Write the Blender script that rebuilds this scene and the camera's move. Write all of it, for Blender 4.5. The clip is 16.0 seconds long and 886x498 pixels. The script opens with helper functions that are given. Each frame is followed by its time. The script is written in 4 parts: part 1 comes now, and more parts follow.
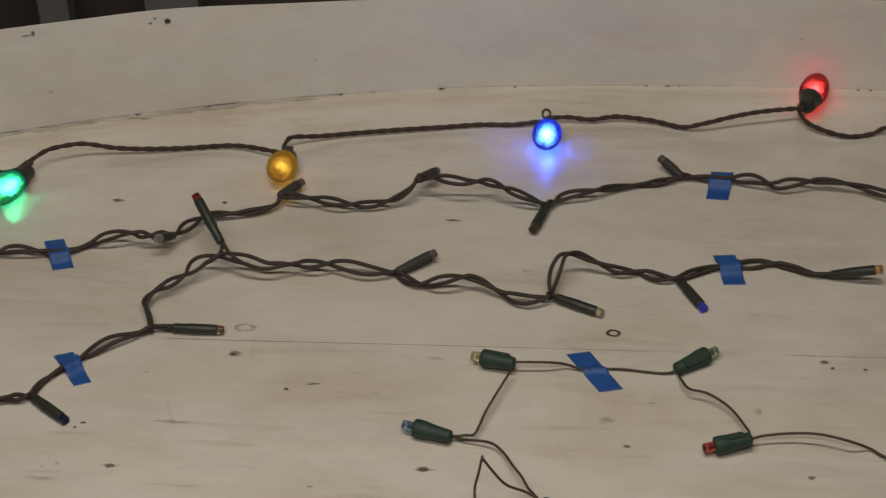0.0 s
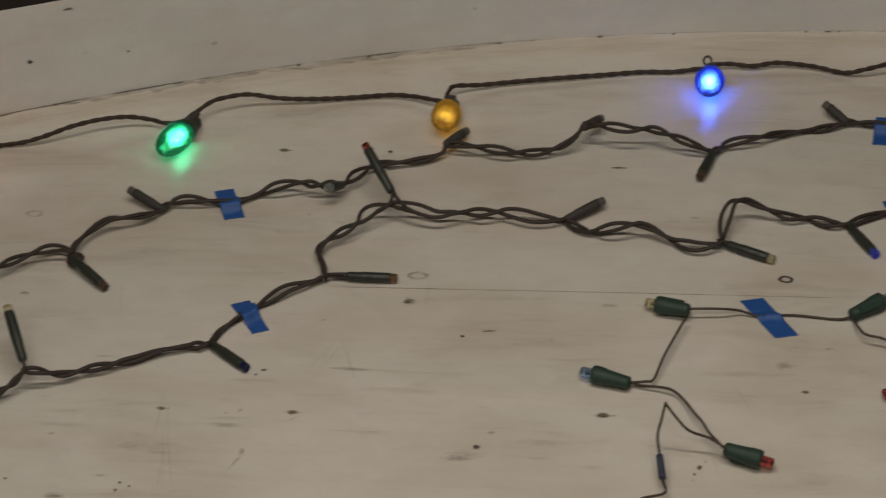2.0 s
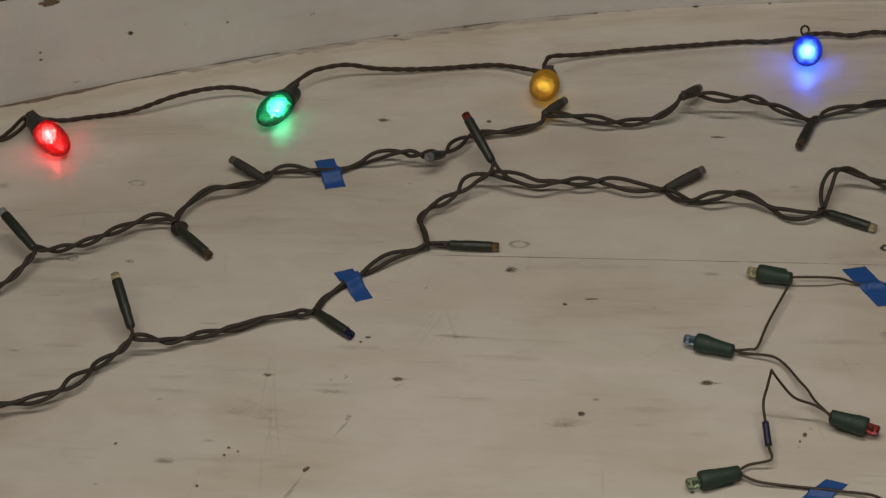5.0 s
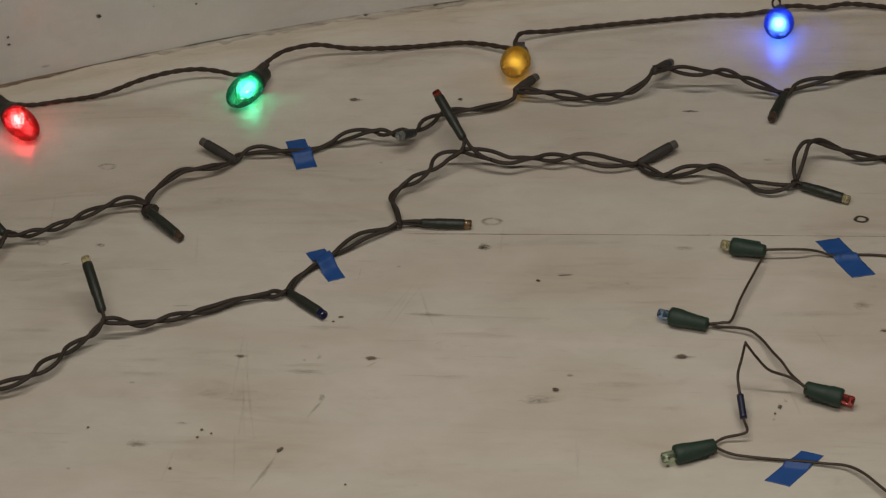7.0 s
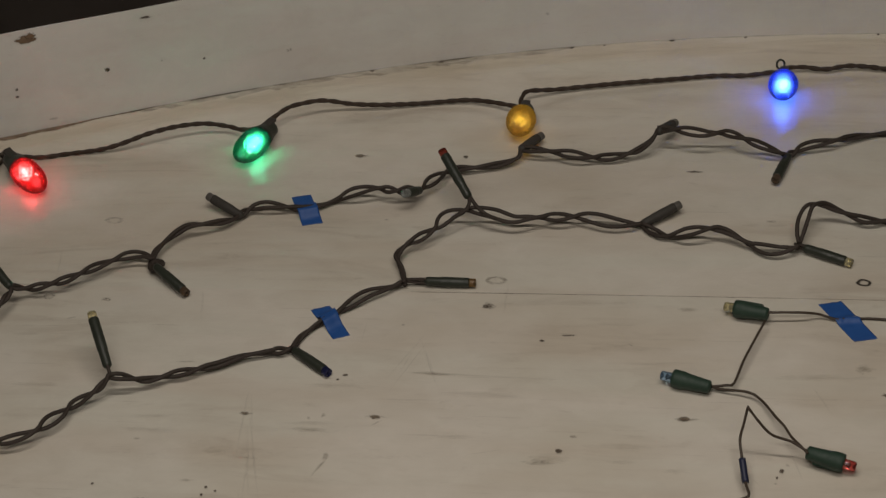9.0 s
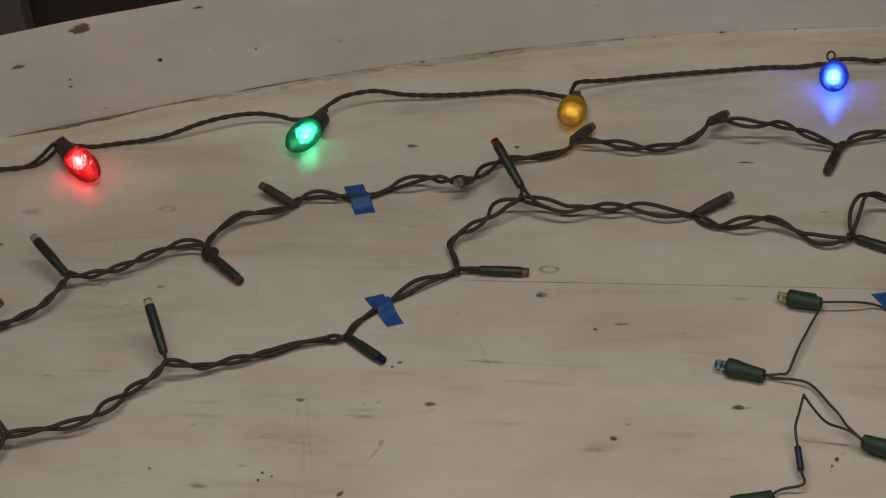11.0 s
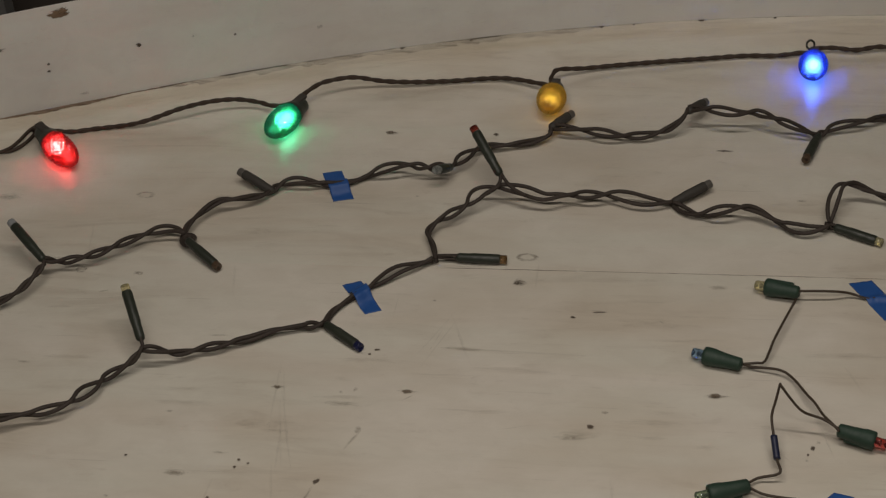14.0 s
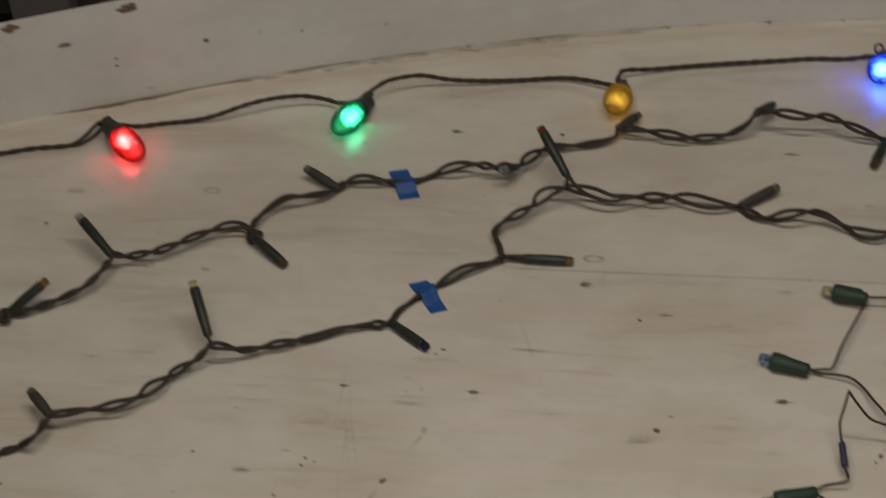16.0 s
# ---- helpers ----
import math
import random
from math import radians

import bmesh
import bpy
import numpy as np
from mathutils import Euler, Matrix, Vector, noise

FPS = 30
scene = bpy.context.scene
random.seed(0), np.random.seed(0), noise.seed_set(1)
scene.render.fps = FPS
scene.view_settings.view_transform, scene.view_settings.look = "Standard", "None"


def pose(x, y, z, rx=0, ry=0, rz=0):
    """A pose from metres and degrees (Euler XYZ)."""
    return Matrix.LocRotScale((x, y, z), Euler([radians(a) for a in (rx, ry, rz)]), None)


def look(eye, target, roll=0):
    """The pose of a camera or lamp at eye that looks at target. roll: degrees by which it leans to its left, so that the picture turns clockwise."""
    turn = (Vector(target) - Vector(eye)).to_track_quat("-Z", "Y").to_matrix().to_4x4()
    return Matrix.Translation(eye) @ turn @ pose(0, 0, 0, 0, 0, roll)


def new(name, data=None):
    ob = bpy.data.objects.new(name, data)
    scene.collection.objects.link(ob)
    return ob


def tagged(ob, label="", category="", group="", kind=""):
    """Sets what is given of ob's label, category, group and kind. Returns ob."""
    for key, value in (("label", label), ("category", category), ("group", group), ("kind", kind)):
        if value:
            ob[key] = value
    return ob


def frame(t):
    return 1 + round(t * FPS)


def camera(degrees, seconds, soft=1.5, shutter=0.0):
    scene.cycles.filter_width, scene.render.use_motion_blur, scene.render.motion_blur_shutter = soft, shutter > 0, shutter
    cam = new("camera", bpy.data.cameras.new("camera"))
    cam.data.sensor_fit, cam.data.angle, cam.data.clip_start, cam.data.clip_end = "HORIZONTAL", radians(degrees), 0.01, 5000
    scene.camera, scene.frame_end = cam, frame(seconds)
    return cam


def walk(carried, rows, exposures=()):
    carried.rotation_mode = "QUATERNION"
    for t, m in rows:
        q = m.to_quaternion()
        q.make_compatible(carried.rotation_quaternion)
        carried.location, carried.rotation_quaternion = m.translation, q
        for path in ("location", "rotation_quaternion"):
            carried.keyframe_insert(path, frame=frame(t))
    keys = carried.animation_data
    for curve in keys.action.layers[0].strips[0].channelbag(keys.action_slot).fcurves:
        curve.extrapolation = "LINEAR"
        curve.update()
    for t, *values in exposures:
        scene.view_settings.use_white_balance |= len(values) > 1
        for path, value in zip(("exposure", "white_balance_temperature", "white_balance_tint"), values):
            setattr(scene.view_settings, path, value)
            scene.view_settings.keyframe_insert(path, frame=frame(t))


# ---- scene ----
cam = camera(24.0, 16.0, soft=1.25, shutter=0.7)
walk(cam, [
    (0, pose(0.2978, -1.4606, 1.2446, 52.111, 1.892, 4.578)),
    (0.5, pose(0.2932, -1.4644, 1.2414, 51.847, 1.943, 3.773)),
    (1, pose(0.2632, -1.4701, 1.2472, 51.298, 2.345, 3.858)),
    (1.5, pose(0.2343, -1.4735, 1.2557, 50.874, 2.918, 4.974)),
    (2, pose(0.2165, -1.4778, 1.2581, 50.710, 3.568, 6.152)),
    (2.5, pose(0.2001, -1.4879, 1.2595, 50.668, 4.037, 6.964)),
    (3, pose(0.1878, -1.4924, 1.2571, 50.534, 4.221, 7.188)),
    (3.5, pose(0.1797, -1.4905, 1.2634, 50.301, 4.305, 7.638)),
    (4, pose(0.1786, -1.4900, 1.2628, 50.330, 4.133, 7.583)),
    (4.2, pose(0.1768, -1.4972, 1.2645, 50.381, 4.221, 7.577)),
    (6.3, pose(0.1890, -1.4938, 1.2514, 49.571, 4.945, 6.885)),
    (6.5, pose(0.1904, -1.4953, 1.2481, 49.667, 4.939, 6.741)),
    (7, pose(0.1887, -1.4932, 1.2502, 49.707, 5.011, 6.507)),
    (7.5, pose(0.1831, -1.4911, 1.2576, 49.739, 4.979, 6.613)),
    (8, pose(0.1900, -1.4947, 1.2607, 49.958, 4.911, 6.687)),
    (8.5, pose(0.1864, -1.4892, 1.2701, 50.274, 4.576, 6.827)),
    (9, pose(0.1850, -1.4869, 1.2745, 50.685, 4.522, 6.896)),
    (9.5, pose(0.1747, -1.4932, 1.2699, 50.980, 4.433, 7.408)),
    (12, pose(0.1580, -1.5068, 1.2752, 50.635, 4.828, 7.548)),
    (12.5, pose(0.1597, -1.5087, 1.2717, 50.643, 4.748, 7.521)),
    (13, pose(0.1581, -1.5031, 1.2744, 50.429, 4.586, 7.522)),
    (13.5, pose(0.1554, -1.5010, 1.2778, 50.310, 4.239, 7.534)),
    (14, pose(0.1635, -1.5006, 1.2741, 50.318, 4.279, 7.353)),
    (14.5, pose(0.1616, -1.5013, 1.2716, 50.264, 4.341, 7.122)),
    (15, pose(0.1579, -1.5030, 1.2659, 50.161, 4.306, 7.118)),
    (15.5, pose(0.1492, -1.5006, 1.2639, 49.947, 4.302, 7.427)),
    (15.8, pose(0.1438, -1.4988, 1.2688, 49.974, 4.331, 8.102)),
    (16, pose(0.1389, -1.4973, 1.2862, 50.071, 4.374, 8.724)),
], exposures=[(0, 0.19), (1, 0.05), (2, -0.05), (3, -0.09), (4.2, -0.11), (6.5, -0.09), (8, -0.16), (9.5, -0.17), (12, -0.17), (16, -0.14)])

# ---------------------------------------------------------------- light
world = bpy.data.worlds.new("room_air")
scene.world = world
world.use_nodes = True
world.node_tree.nodes["Background"].inputs[0].default_value = (0.9, 0.95, 1.0, 1)
world.node_tree.nodes["Background"].inputs[1].default_value = 0.02


def tube_lamp(x, y, z, length, width, power, colour):
    data = bpy.data.lights.new("tube_light", "AREA")
    data.shape, data.size, data.size_y = "RECTANGLE", length, width
    data.energy, data.color = power, colour
    ob = new("tube_light", data)
    ob.matrix_world = look((x, y, z), (x, y - 0.001, 0))
    return ob


LAMP_COLOUR = (1.0, 0.912, 0.832)
tube_lamp(0.08, -0.46, 1.56, 1.15, 0.03, 10.3, LAMP_COLOUR)
# the next fixture of the room, behind the viewer
tube_lamp(0.08, -1.40, 1.70, 1.2, 0.06, 11.0, LAMP_COLOUR)


# ---------------------------------------------------------------- materials
def material(name):
    m = bpy.data.materials.new(name)
    m.use_nodes = True
    nt = m.node_tree
    return m, nt, nt.nodes["Principled BSDF"]


def link(nt, a, b):
    nt.links.new(a, b)


def coords(nt, scale, kind="Object"):
    tc = nt.nodes.new("ShaderNodeTexCoord")
    mp = nt.nodes.new("ShaderNodeMapping")
    mp.inputs["Scale"].default_value = scale
    link(nt, tc.outputs[kind], mp.inputs["Vector"])
    return mp.outputs["Vector"]


def noise_of(nt, vec, scale, detail=4.0, rough=0.55, distort=0.0):
    n = nt.nodes.new("ShaderNodeTexNoise")
    n.inputs["Scale"].default_value = scale
    n.inputs["Detail"].default_value = detail
    n.inputs["Roughness"].default_value = rough
    n.inputs["Distortion"].default_value = distort
    link(nt, vec, n.inputs["Vector"])
    return n.outputs["Fac"]


def ramp(nt, fac, stops):
    r = nt.nodes.new("ShaderNodeValToRGB")
    while len(r.color_ramp.elements) < len(stops):
        r.color_ramp.elements.new(0.5)
    for e, (p, c) in zip(r.color_ramp.elements, stops):
        e.position = p
        e.color = (c, c, c, 1) if not isinstance(c, tuple) else (*c, 1)
    link(nt, fac, r.inputs["Fac"])
    return r.outputs["Color"]


def mix(nt, fac, a, b, mode="MIX"):
    n = nt.nodes.new("ShaderNodeMix")
    n.data_type, n.blend_type = "RGBA", mode
    for sock, v in ((n.inputs[0], fac), (n.inputs[6], a), (n.inputs[7], b)):
        if isinstance(v, (float, int)):
            sock.default_value = v
        elif isinstance(v, tuple):
            sock.default_value = (*v, 1)
        else:
            link(nt, v, sock)
    return n.outputs[2]


def bump(nt, bsdf, height, strength, distance):
    b = nt.nodes.new("ShaderNodeBump")
    b.inputs["Strength"].default_value = strength
    b.inputs["Distance"].default_value = distance
    link(nt, height, b.inputs["Height"])
    link(nt, b.outputs["Normal"], bsdf.inputs["Normal"])


def whitewash(name, white, worn, wear, rough, coat=0.0, scored=0.5):
    """Thin white paint over pine: soft mottling, smudges drawn out along the grain, fine scratches, brush relief."""
    m, nt, b = material(name)
    fine = noise_of(nt, coords(nt, (6.0, 150.0, 60.0)), 1.6, 6, 0.65, 0.3)
    grain = noise_of(nt, coords(nt, (1.3, 13.0, 9.0)), 3.0, 5, 0.6, 1.4)
    cloud = noise_of(nt, coords(nt, (1.0, 1.8, 1.4)), 5.0, 3, 0.5, 0.4)
    tint = noise_of(nt, coords(nt, (1.0, 2.2, 1.4), "Generated"), 4.0, 3, 0.5, 0.3)
    mottle = noise_of(nt, coords(nt, (1.0, 2.0, 1.4)), 20.0, 5, 0.62, 0.6)
    smear = noise_of(nt, coords(nt, (1.0, 6.0, 4.0)), 6.0, 6, 0.62, 1.0)
    dabs = noise_of(nt, coords(nt, (1.0, 3.0, 3.0)), 34.0, 5, 0.7, 0.5)
    pale = tuple(v * k for v, k in zip(white, (0.97, 1.01, 1.0)))
    col = mix(nt, ramp(nt, cloud, [(0.40, 0.0), (0.60, 1.0)]), white, worn)
    col = mix(nt, ramp(nt, tint, [(0.42, 0.0), (0.62, 0.75)]), col, pale)
    col = mix(nt, ramp(nt, mottle, [(0.38, 0.0), (0.72, 0.28)]), col, tuple(v * 0.82 for v in worn))
    col = mix(nt, ramp(nt, grain, [(0.47, 0.0), (0.74, 0.09)]), col, tuple(v * 0.74 for v in worn))
    rub = mix(nt, 1.0, ramp(nt, smear, [(0.50, 0.0), (0.66, wear)]), ramp(nt, cloud, [(0.42, 0.1), (0.60, 1.0)]), "MULTIPLY")
    col = mix(nt, rub, col, (0.40, 0.33, 0.255))
    chips = mix(nt, 1.0, ramp(nt, dabs, [(0.55, 0.0), (0.70, wear * 0.9)]), ramp(nt, smear, [(0.50, 0.0), (0.62, 1.0)]), "MULTIPLY")
    col = mix(nt, chips, col, (0.31, 0.26, 0.20))
    col = mix(nt, ramp(nt, fine, [(0.5, 0.0), (0.8, 0.045)]), col, (0.45, 0.41, 0.35))
    for k, turn in enumerate((0.35, 1.15, 1.75)):
        mp = nt.nodes.new("ShaderNodeMapping")
        mp.inputs["Rotation"].default_value = (0, 0, turn)
        mp.inputs["Scale"].default_value = (0.7, 30.0, 30.0)
        mp.inputs["Location"].default_value = (0.3 * k, 1.7 * k, 0)
        tc = nt.nodes.new("ShaderNodeTexCoord")
        link(nt, tc.outputs["Object"], mp.inputs["Vector"])
        line = noise_of(nt, mp.outputs["Vector"], 7.0, 2, 0.5, 0.15)
        thin = mix(nt, 1.0, ramp(nt, line, [(0.705, 0.0), (0.73, scored)]), ramp(nt, mottle, [(0.42, 0.0), (0.6, 1.0)]), "MULTIPLY")
        col = mix(nt, thin, col, (0.40, 0.36, 0.30))
    link(nt, col, b.inputs["Base Color"])
    link(nt, ramp(nt, smear, [(0.3, rough - 0.05), (0.7, rough + 0.14)]), b.inputs["Roughness"])
    bump(nt, b, mix(nt, 0.5, fine, mottle), 0.07, 0.002)
    b.inputs["Coat Weight"].default_value = coat
    b.inputs["Coat Roughness"].default_value = 0.03
    b.inputs["Coat IOR"].default_value = 1.74
    ridge = nt.nodes.new("ShaderNodeBump")
    ridge.inputs["Strength"].default_value, ridge.inputs["Distance"].default_value = 0.40, 0.002
    wave = noise_of(nt, coords(nt, (60.0, 75.0, 60.0)), 1.8, 3, 0.55, 0.8)
    link(nt, wave, ridge.inputs["Height"])
    link(nt, ridge.outputs["Normal"], b.inputs["Coat Normal"])
    return m


M_PLANK = whitewash("whitewashed_pine", (0.725, 0.677, 0.588), (0.635, 0.572, 0.47), 0.30, 0.40, 0.9, 0.3)
M_BOARD = whitewash("white_painted_board", (0.755, 0.73, 0.685), (0.70, 0.67, 0.62), 0.08, 0.45, 0.0, 0.12)


def plastic(name, colour, rough, relief=0.1, scale=300.0, shine=0.5):
    m, nt, b = material(name)
    n = noise_of(nt, coords(nt, (1, 1, 1)), scale, 3, 0.6)
    big = noise_of(nt, coords(nt, (1, 1, 1)), scale / 8, 2, 0.5)
    col = mix(nt, ramp(nt, big, [(0.3, 0.0), (0.75, 0.5)]), colour, tuple(v * 1.6 + 0.006 for v in colour))
    link(nt, col, b.inputs["Base Color"])
    link(nt, ramp(nt, n, [(0.3, rough - 0.08), (0.7, rough + 0.12)]), b.inputs["Roughness"])
    bump(nt, b, n, relief, 0.0006)
    b.inputs["Specular IOR Level"].default_value = shine
    return m


M_CORD = plastic("brown_cord", (0.04, 0.026, 0.0175), 0.65, shine=0.34)
M_WIRE = plastic("dark_wire", (0.037, 0.028, 0.022), 0.66, shine=0.34)
M_THIN = plastic("olive_thin_wire", (0.05, 0.036, 0.024), 0.5, shine=0.34)
M_TUBE = plastic("dark_green_tube", (0.024, 0.028, 0.02), 0.42, 0.9, 260.0, 0.4)
M_TUBE_GREY = plastic("dusty_tube", (0.042, 0.038, 0.032), 0.65, 0.6, 260.0, 0.35)
M_SOCKET = plastic("bottle_green_socket", (0.016, 0.038, 0.024), 0.6)
M_HOLDER = plastic("dark_bulb_holder", (0.024, 0.028, 0.02), 0.45)
M_CLIP = plastic("dark_brown_clip", (0.036, 0.03, 0.025), 0.55)
M_SLEEVE = plastic("navy_sleeve", (0.014, 0.018, 0.045), 0.4)


def bare_wood(name, dark, pale):
    m, nt, b = material(name)
    n = noise_of(nt, coords(nt, (12.0, 160.0, 60.0)), 3.0, 4, 0.65)
    link(nt, ramp(nt, n, [(0.35, dark), (0.68, pale)]), b.inputs["Base Color"])
    b.inputs["Roughness"].default_value = 0.8
    return m


def seam_colour(name, dark, pale, strength):
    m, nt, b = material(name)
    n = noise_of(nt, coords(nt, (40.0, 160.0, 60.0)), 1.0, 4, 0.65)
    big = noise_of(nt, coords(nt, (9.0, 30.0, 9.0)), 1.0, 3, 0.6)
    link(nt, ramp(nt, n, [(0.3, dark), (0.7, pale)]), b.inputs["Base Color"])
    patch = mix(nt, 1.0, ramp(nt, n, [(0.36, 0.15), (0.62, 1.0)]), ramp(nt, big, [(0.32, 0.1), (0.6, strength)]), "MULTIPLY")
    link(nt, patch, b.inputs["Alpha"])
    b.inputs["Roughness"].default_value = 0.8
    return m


M_SEAM = seam_colour("seam_colour", (0.44, 0.375, 0.29), (0.52, 0.44, 0.345), 0.36)
M_FOOT_BAND = seam_colour("seam_band", (0.3, 0.26, 0.2), (0.38, 0.33, 0.26), 0.5)
M_SPLIT = bare_wood("bare_split_wood", (0.11, 0.075, 0.05), (0.30, 0.22, 0.155))


def tape_material():
    m, nt, b = material("blue_masking_tape")
    crepe = noise_of(nt, coords(nt, (1, 1, 1), "UV"), 60.0, 4, 0.6)
    soft = noise_of(nt, coords(nt, (1, 1, 1)), 60.0, 2, 0.5)
    col = mix(nt, ramp(nt, soft, [(0.35, 0.0), (0.7, 0.6)]), (0.014, 0.076, 0.275), (0.022, 0.096, 0.32))
    link(nt, col, b.inputs["Base Color"])
    b.inputs["Roughness"].default_value = 0.55
    bump(nt, b, crepe, 0.25, 0.0004)
    return m


M_TAPE = tape_material()


def clear_plastic(name, colour, glow=0.0, rough=0.12, clear=0.75):
    m, nt, b = material(name)
    b.inputs["Base Color"].default_value = (*colour, 1)
    b.inputs["Roughness"].default_value = rough
    b.inputs["Transmission Weight"].default_value = clear
    b.inputs["IOR"].default_value = 1.4
    b.inputs["Emission Color"].default_value = (*colour, 1)
    b.inputs["Emission Strength"].default_value = glow
    return m


def glowing(name, colour, strength):
    m, nt, b = material(name)
    b.inputs["Base Color"].default_value = (*colour, 1)
    b.inputs["Emission Color"].default_value = (*colour, 1)
    b.inputs["Emission Strength"].default_value = strength
    return m


TIPS = {
    "amber": clear_plastic("amber_tip", (0.34, 0.2, 0.08)),
    "brown": clear_plastic("brown_tip", (0.15, 0.1, 0.065), 0.0, 0.2, 0.5),
    "red_dark": clear_plastic("brown_red_tip", (0.3, 0.06, 0.04)),
    "clear": clear_plastic("smoky_tip", (0.13, 0.12, 0.105), 0.0, 0.4, 0.3),
    "frosted": clear_plastic("frosted_tip", (0.42, 0.44, 0.45), 0.0, 0.2, 0.5),
    "yellow": clear_plastic("yellow_tip", (0.8, 0.73, 0.44), 0.0, 0.1, 0.75),
    "orange": clear_plastic("orange_tip", (0.72, 0.45, 0.18), 0.0),
    "red": clear_plastic("red_tip", (0.8, 0.16, 0.14), 0.0, 0.08, 0.9),
    "green": clear_plastic("green_lit_tip", (0.5, 0.51, 0.47), 0.02),
    "green_pale": clear_plastic("pale_green_tip", (0.6, 0.76, 0.55), 0.0, 0.08, 0.9),
    "blue_pale": clear_plastic("pale_blue_tip", (0.42, 0.62, 0.85), 0.0, 0.08, 0.9),
    "blue_dim": clear_plastic("dim_blue_tip", (0.045, 0.05, 0.15), 0.03),
    "blue_lit": clear_plastic("blue_lit_tip", (0.1, 0.13, 0.7), 0.06),
}
TIP_WORDS = {"amber": "amber", "brown": "dull brown", "red_dark": "dark red", "clear": "smoky clear", "frosted": "frosted clear", "yellow": "yellow", "orange": "orange", "red": "red", "green": "greyish green",
             "green_pale": "pale green", "blue_pale": "pale blue", "blue_dim": "dim blue", "blue_lit": "lit blue"}


def stain(name, colour, strength, ring=False, edge=0.35, broken=0.0):
    """A mark soaked into paint: ragged, fading at its rim."""
    m, nt, b = material(name)
    uv = coords(nt, (1, 1, 1), "UV")
    info = nt.nodes.new("ShaderNodeObjectInfo")
    add = nt.nodes.new("ShaderNodeVectorMath")
    add.operation = "ADD"
    link(nt, uv, add.inputs[0])
    seed = nt.nodes.new("ShaderNodeVectorMath")
    seed.operation = "SCALE"
    seed.inputs[0].default_value = (37.0, 19.0, 7.0)
    link(nt, info.outputs["Random"], seed.inputs["Scale"])
    link(nt, seed.outputs[0], add.inputs[1])
    n = noise_of(nt, add.outputs[0], 1.5 if ring else 2.6, 2 if ring else 5, 0.6)
    speck = noise_of(nt, add.outputs[0], 2.4 if ring else 7.0, 4, 0.7)
    length = nt.nodes.new("ShaderNodeVectorMath")
    length.operation = "LENGTH"
    link(nt, uv, length.inputs[0])
    wob = nt.nodes.new("ShaderNodeMath")
    wob.operation = "MULTIPLY_ADD"
    wob.inputs[1].default_value = 0.3 if ring else 1.35
    link(nt, n, wob.inputs[0])
    link(nt, length.outputs["Value"], wob.inputs[2])
    half = nt.nodes.new("ShaderNodeMath")
    half.operation = "MULTIPLY_ADD"
    half.inputs[1].default_value = 0.64
    half.inputs[2].default_value = 0.338 if ring else 0.0
    link(nt, wob.outputs[0], half.inputs[0])
    if ring:
        a = ramp(nt, half.outputs[0], [(0.36, 0.5 * strength), (0.48, 0.0), (0.66, 0.05), (0.76, strength), (0.86, strength), (0.95, 0.0)])
    else:
        a = ramp(nt, half.outputs[0], [(0.86 - edge, strength), (0.86, 0.0)])
    if broken > 0:
        a = mix(nt, 1.0, a, ramp(nt, speck, [(0.5 - 0.12, 1.0 - broken), (0.5 + 0.08, 1.0)]), "MULTIPLY")
    link(nt, a, b.inputs["Alpha"])
    link(nt, mix(nt, n, colour, tuple(v * 2.2 for v in colour)), b.inputs["Base Color"])
    b.inputs["Roughness"].default_value = 0.7
    return m


STAINS = {
    "spot": stain("dark_fleck", (0.06, 0.043, 0.03), 0.88, False, 0.16, 0.3),
    "heart": stain("knot_heart", (0.10, 0.072, 0.046), 0.85, False, 0.2, 0.45),
    "curl": stain("curled_knot", (0.06, 0.046, 0.034), 0.95, False, 0.25, 0.8),
    "crack": stain("brown_crack", (0.10, 0.068, 0.044), 0.8, False, 0.4, 0.5),
    "smear": stain("brown_smear", (0.26, 0.21, 0.155), 0.28, False, 0.6, 0.55),
    "faint": stain("grey_smudge", (0.18, 0.155, 0.12), 0.44, False, 0.38, 0.65),
    "ring": stain("dark_knot_ring", (0.03, 0.024, 0.018), 0.95, True, 0.3, 0.2),
    "faint_ring": stain("pale_knot_ring", (0.15, 0.125, 0.095), 0.42, True, 0.3, 1.0),
    "scratch": stain("thin_scratch", (0.07, 0.055, 0.04), 0.8, False, 0.25, 0.4),
    "chip": stain("bare_wood_chip", (0.12, 0.08, 0.048), 1.0, False, 0.1),
    "hole": stain("nail_hole", (0.045, 0.038, 0.028), 1.0, False, 0.1),
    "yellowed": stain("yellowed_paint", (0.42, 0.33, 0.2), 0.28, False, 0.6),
    "pencil": stain("pencil_line", (0.28, 0.25, 0.21), 0.13, False, 0.4, 0.8),
}


# ---------------------------------------------------------------- builders
def mesh_object(name, verts, faces, mat, parent=None, label="", smooth=True):
    me = bpy.data.meshes.new(name)
    me.from_pydata([tuple(v) for v in verts], [], faces)
    me.materials.append(mat)
    if smooth:
        me.polygons.foreach_set("use_smooth", [True] * len(me.polygons))
    me.update()
    ob = new(name, me)
    if parent is not None:
        ob.parent = parent
    if label:
        tagged(ob, label)
    return ob


def part(name, bm, mat, parent, label="", smooth=False):
    me = bpy.data.meshes.new(name)
    bm.to_mesh(me)
    bm.free()
    me.materials.append(mat)
    if smooth:
        me.polygons.foreach_set("use_smooth", [True] * len(me.polygons))
    ob = new(name, me)
    ob.parent = parent
    if label:
        tagged(ob, label)
    return ob


def thing(name, label, category, group="", kind=""):
    return tagged(new(name), label, category, group, kind)


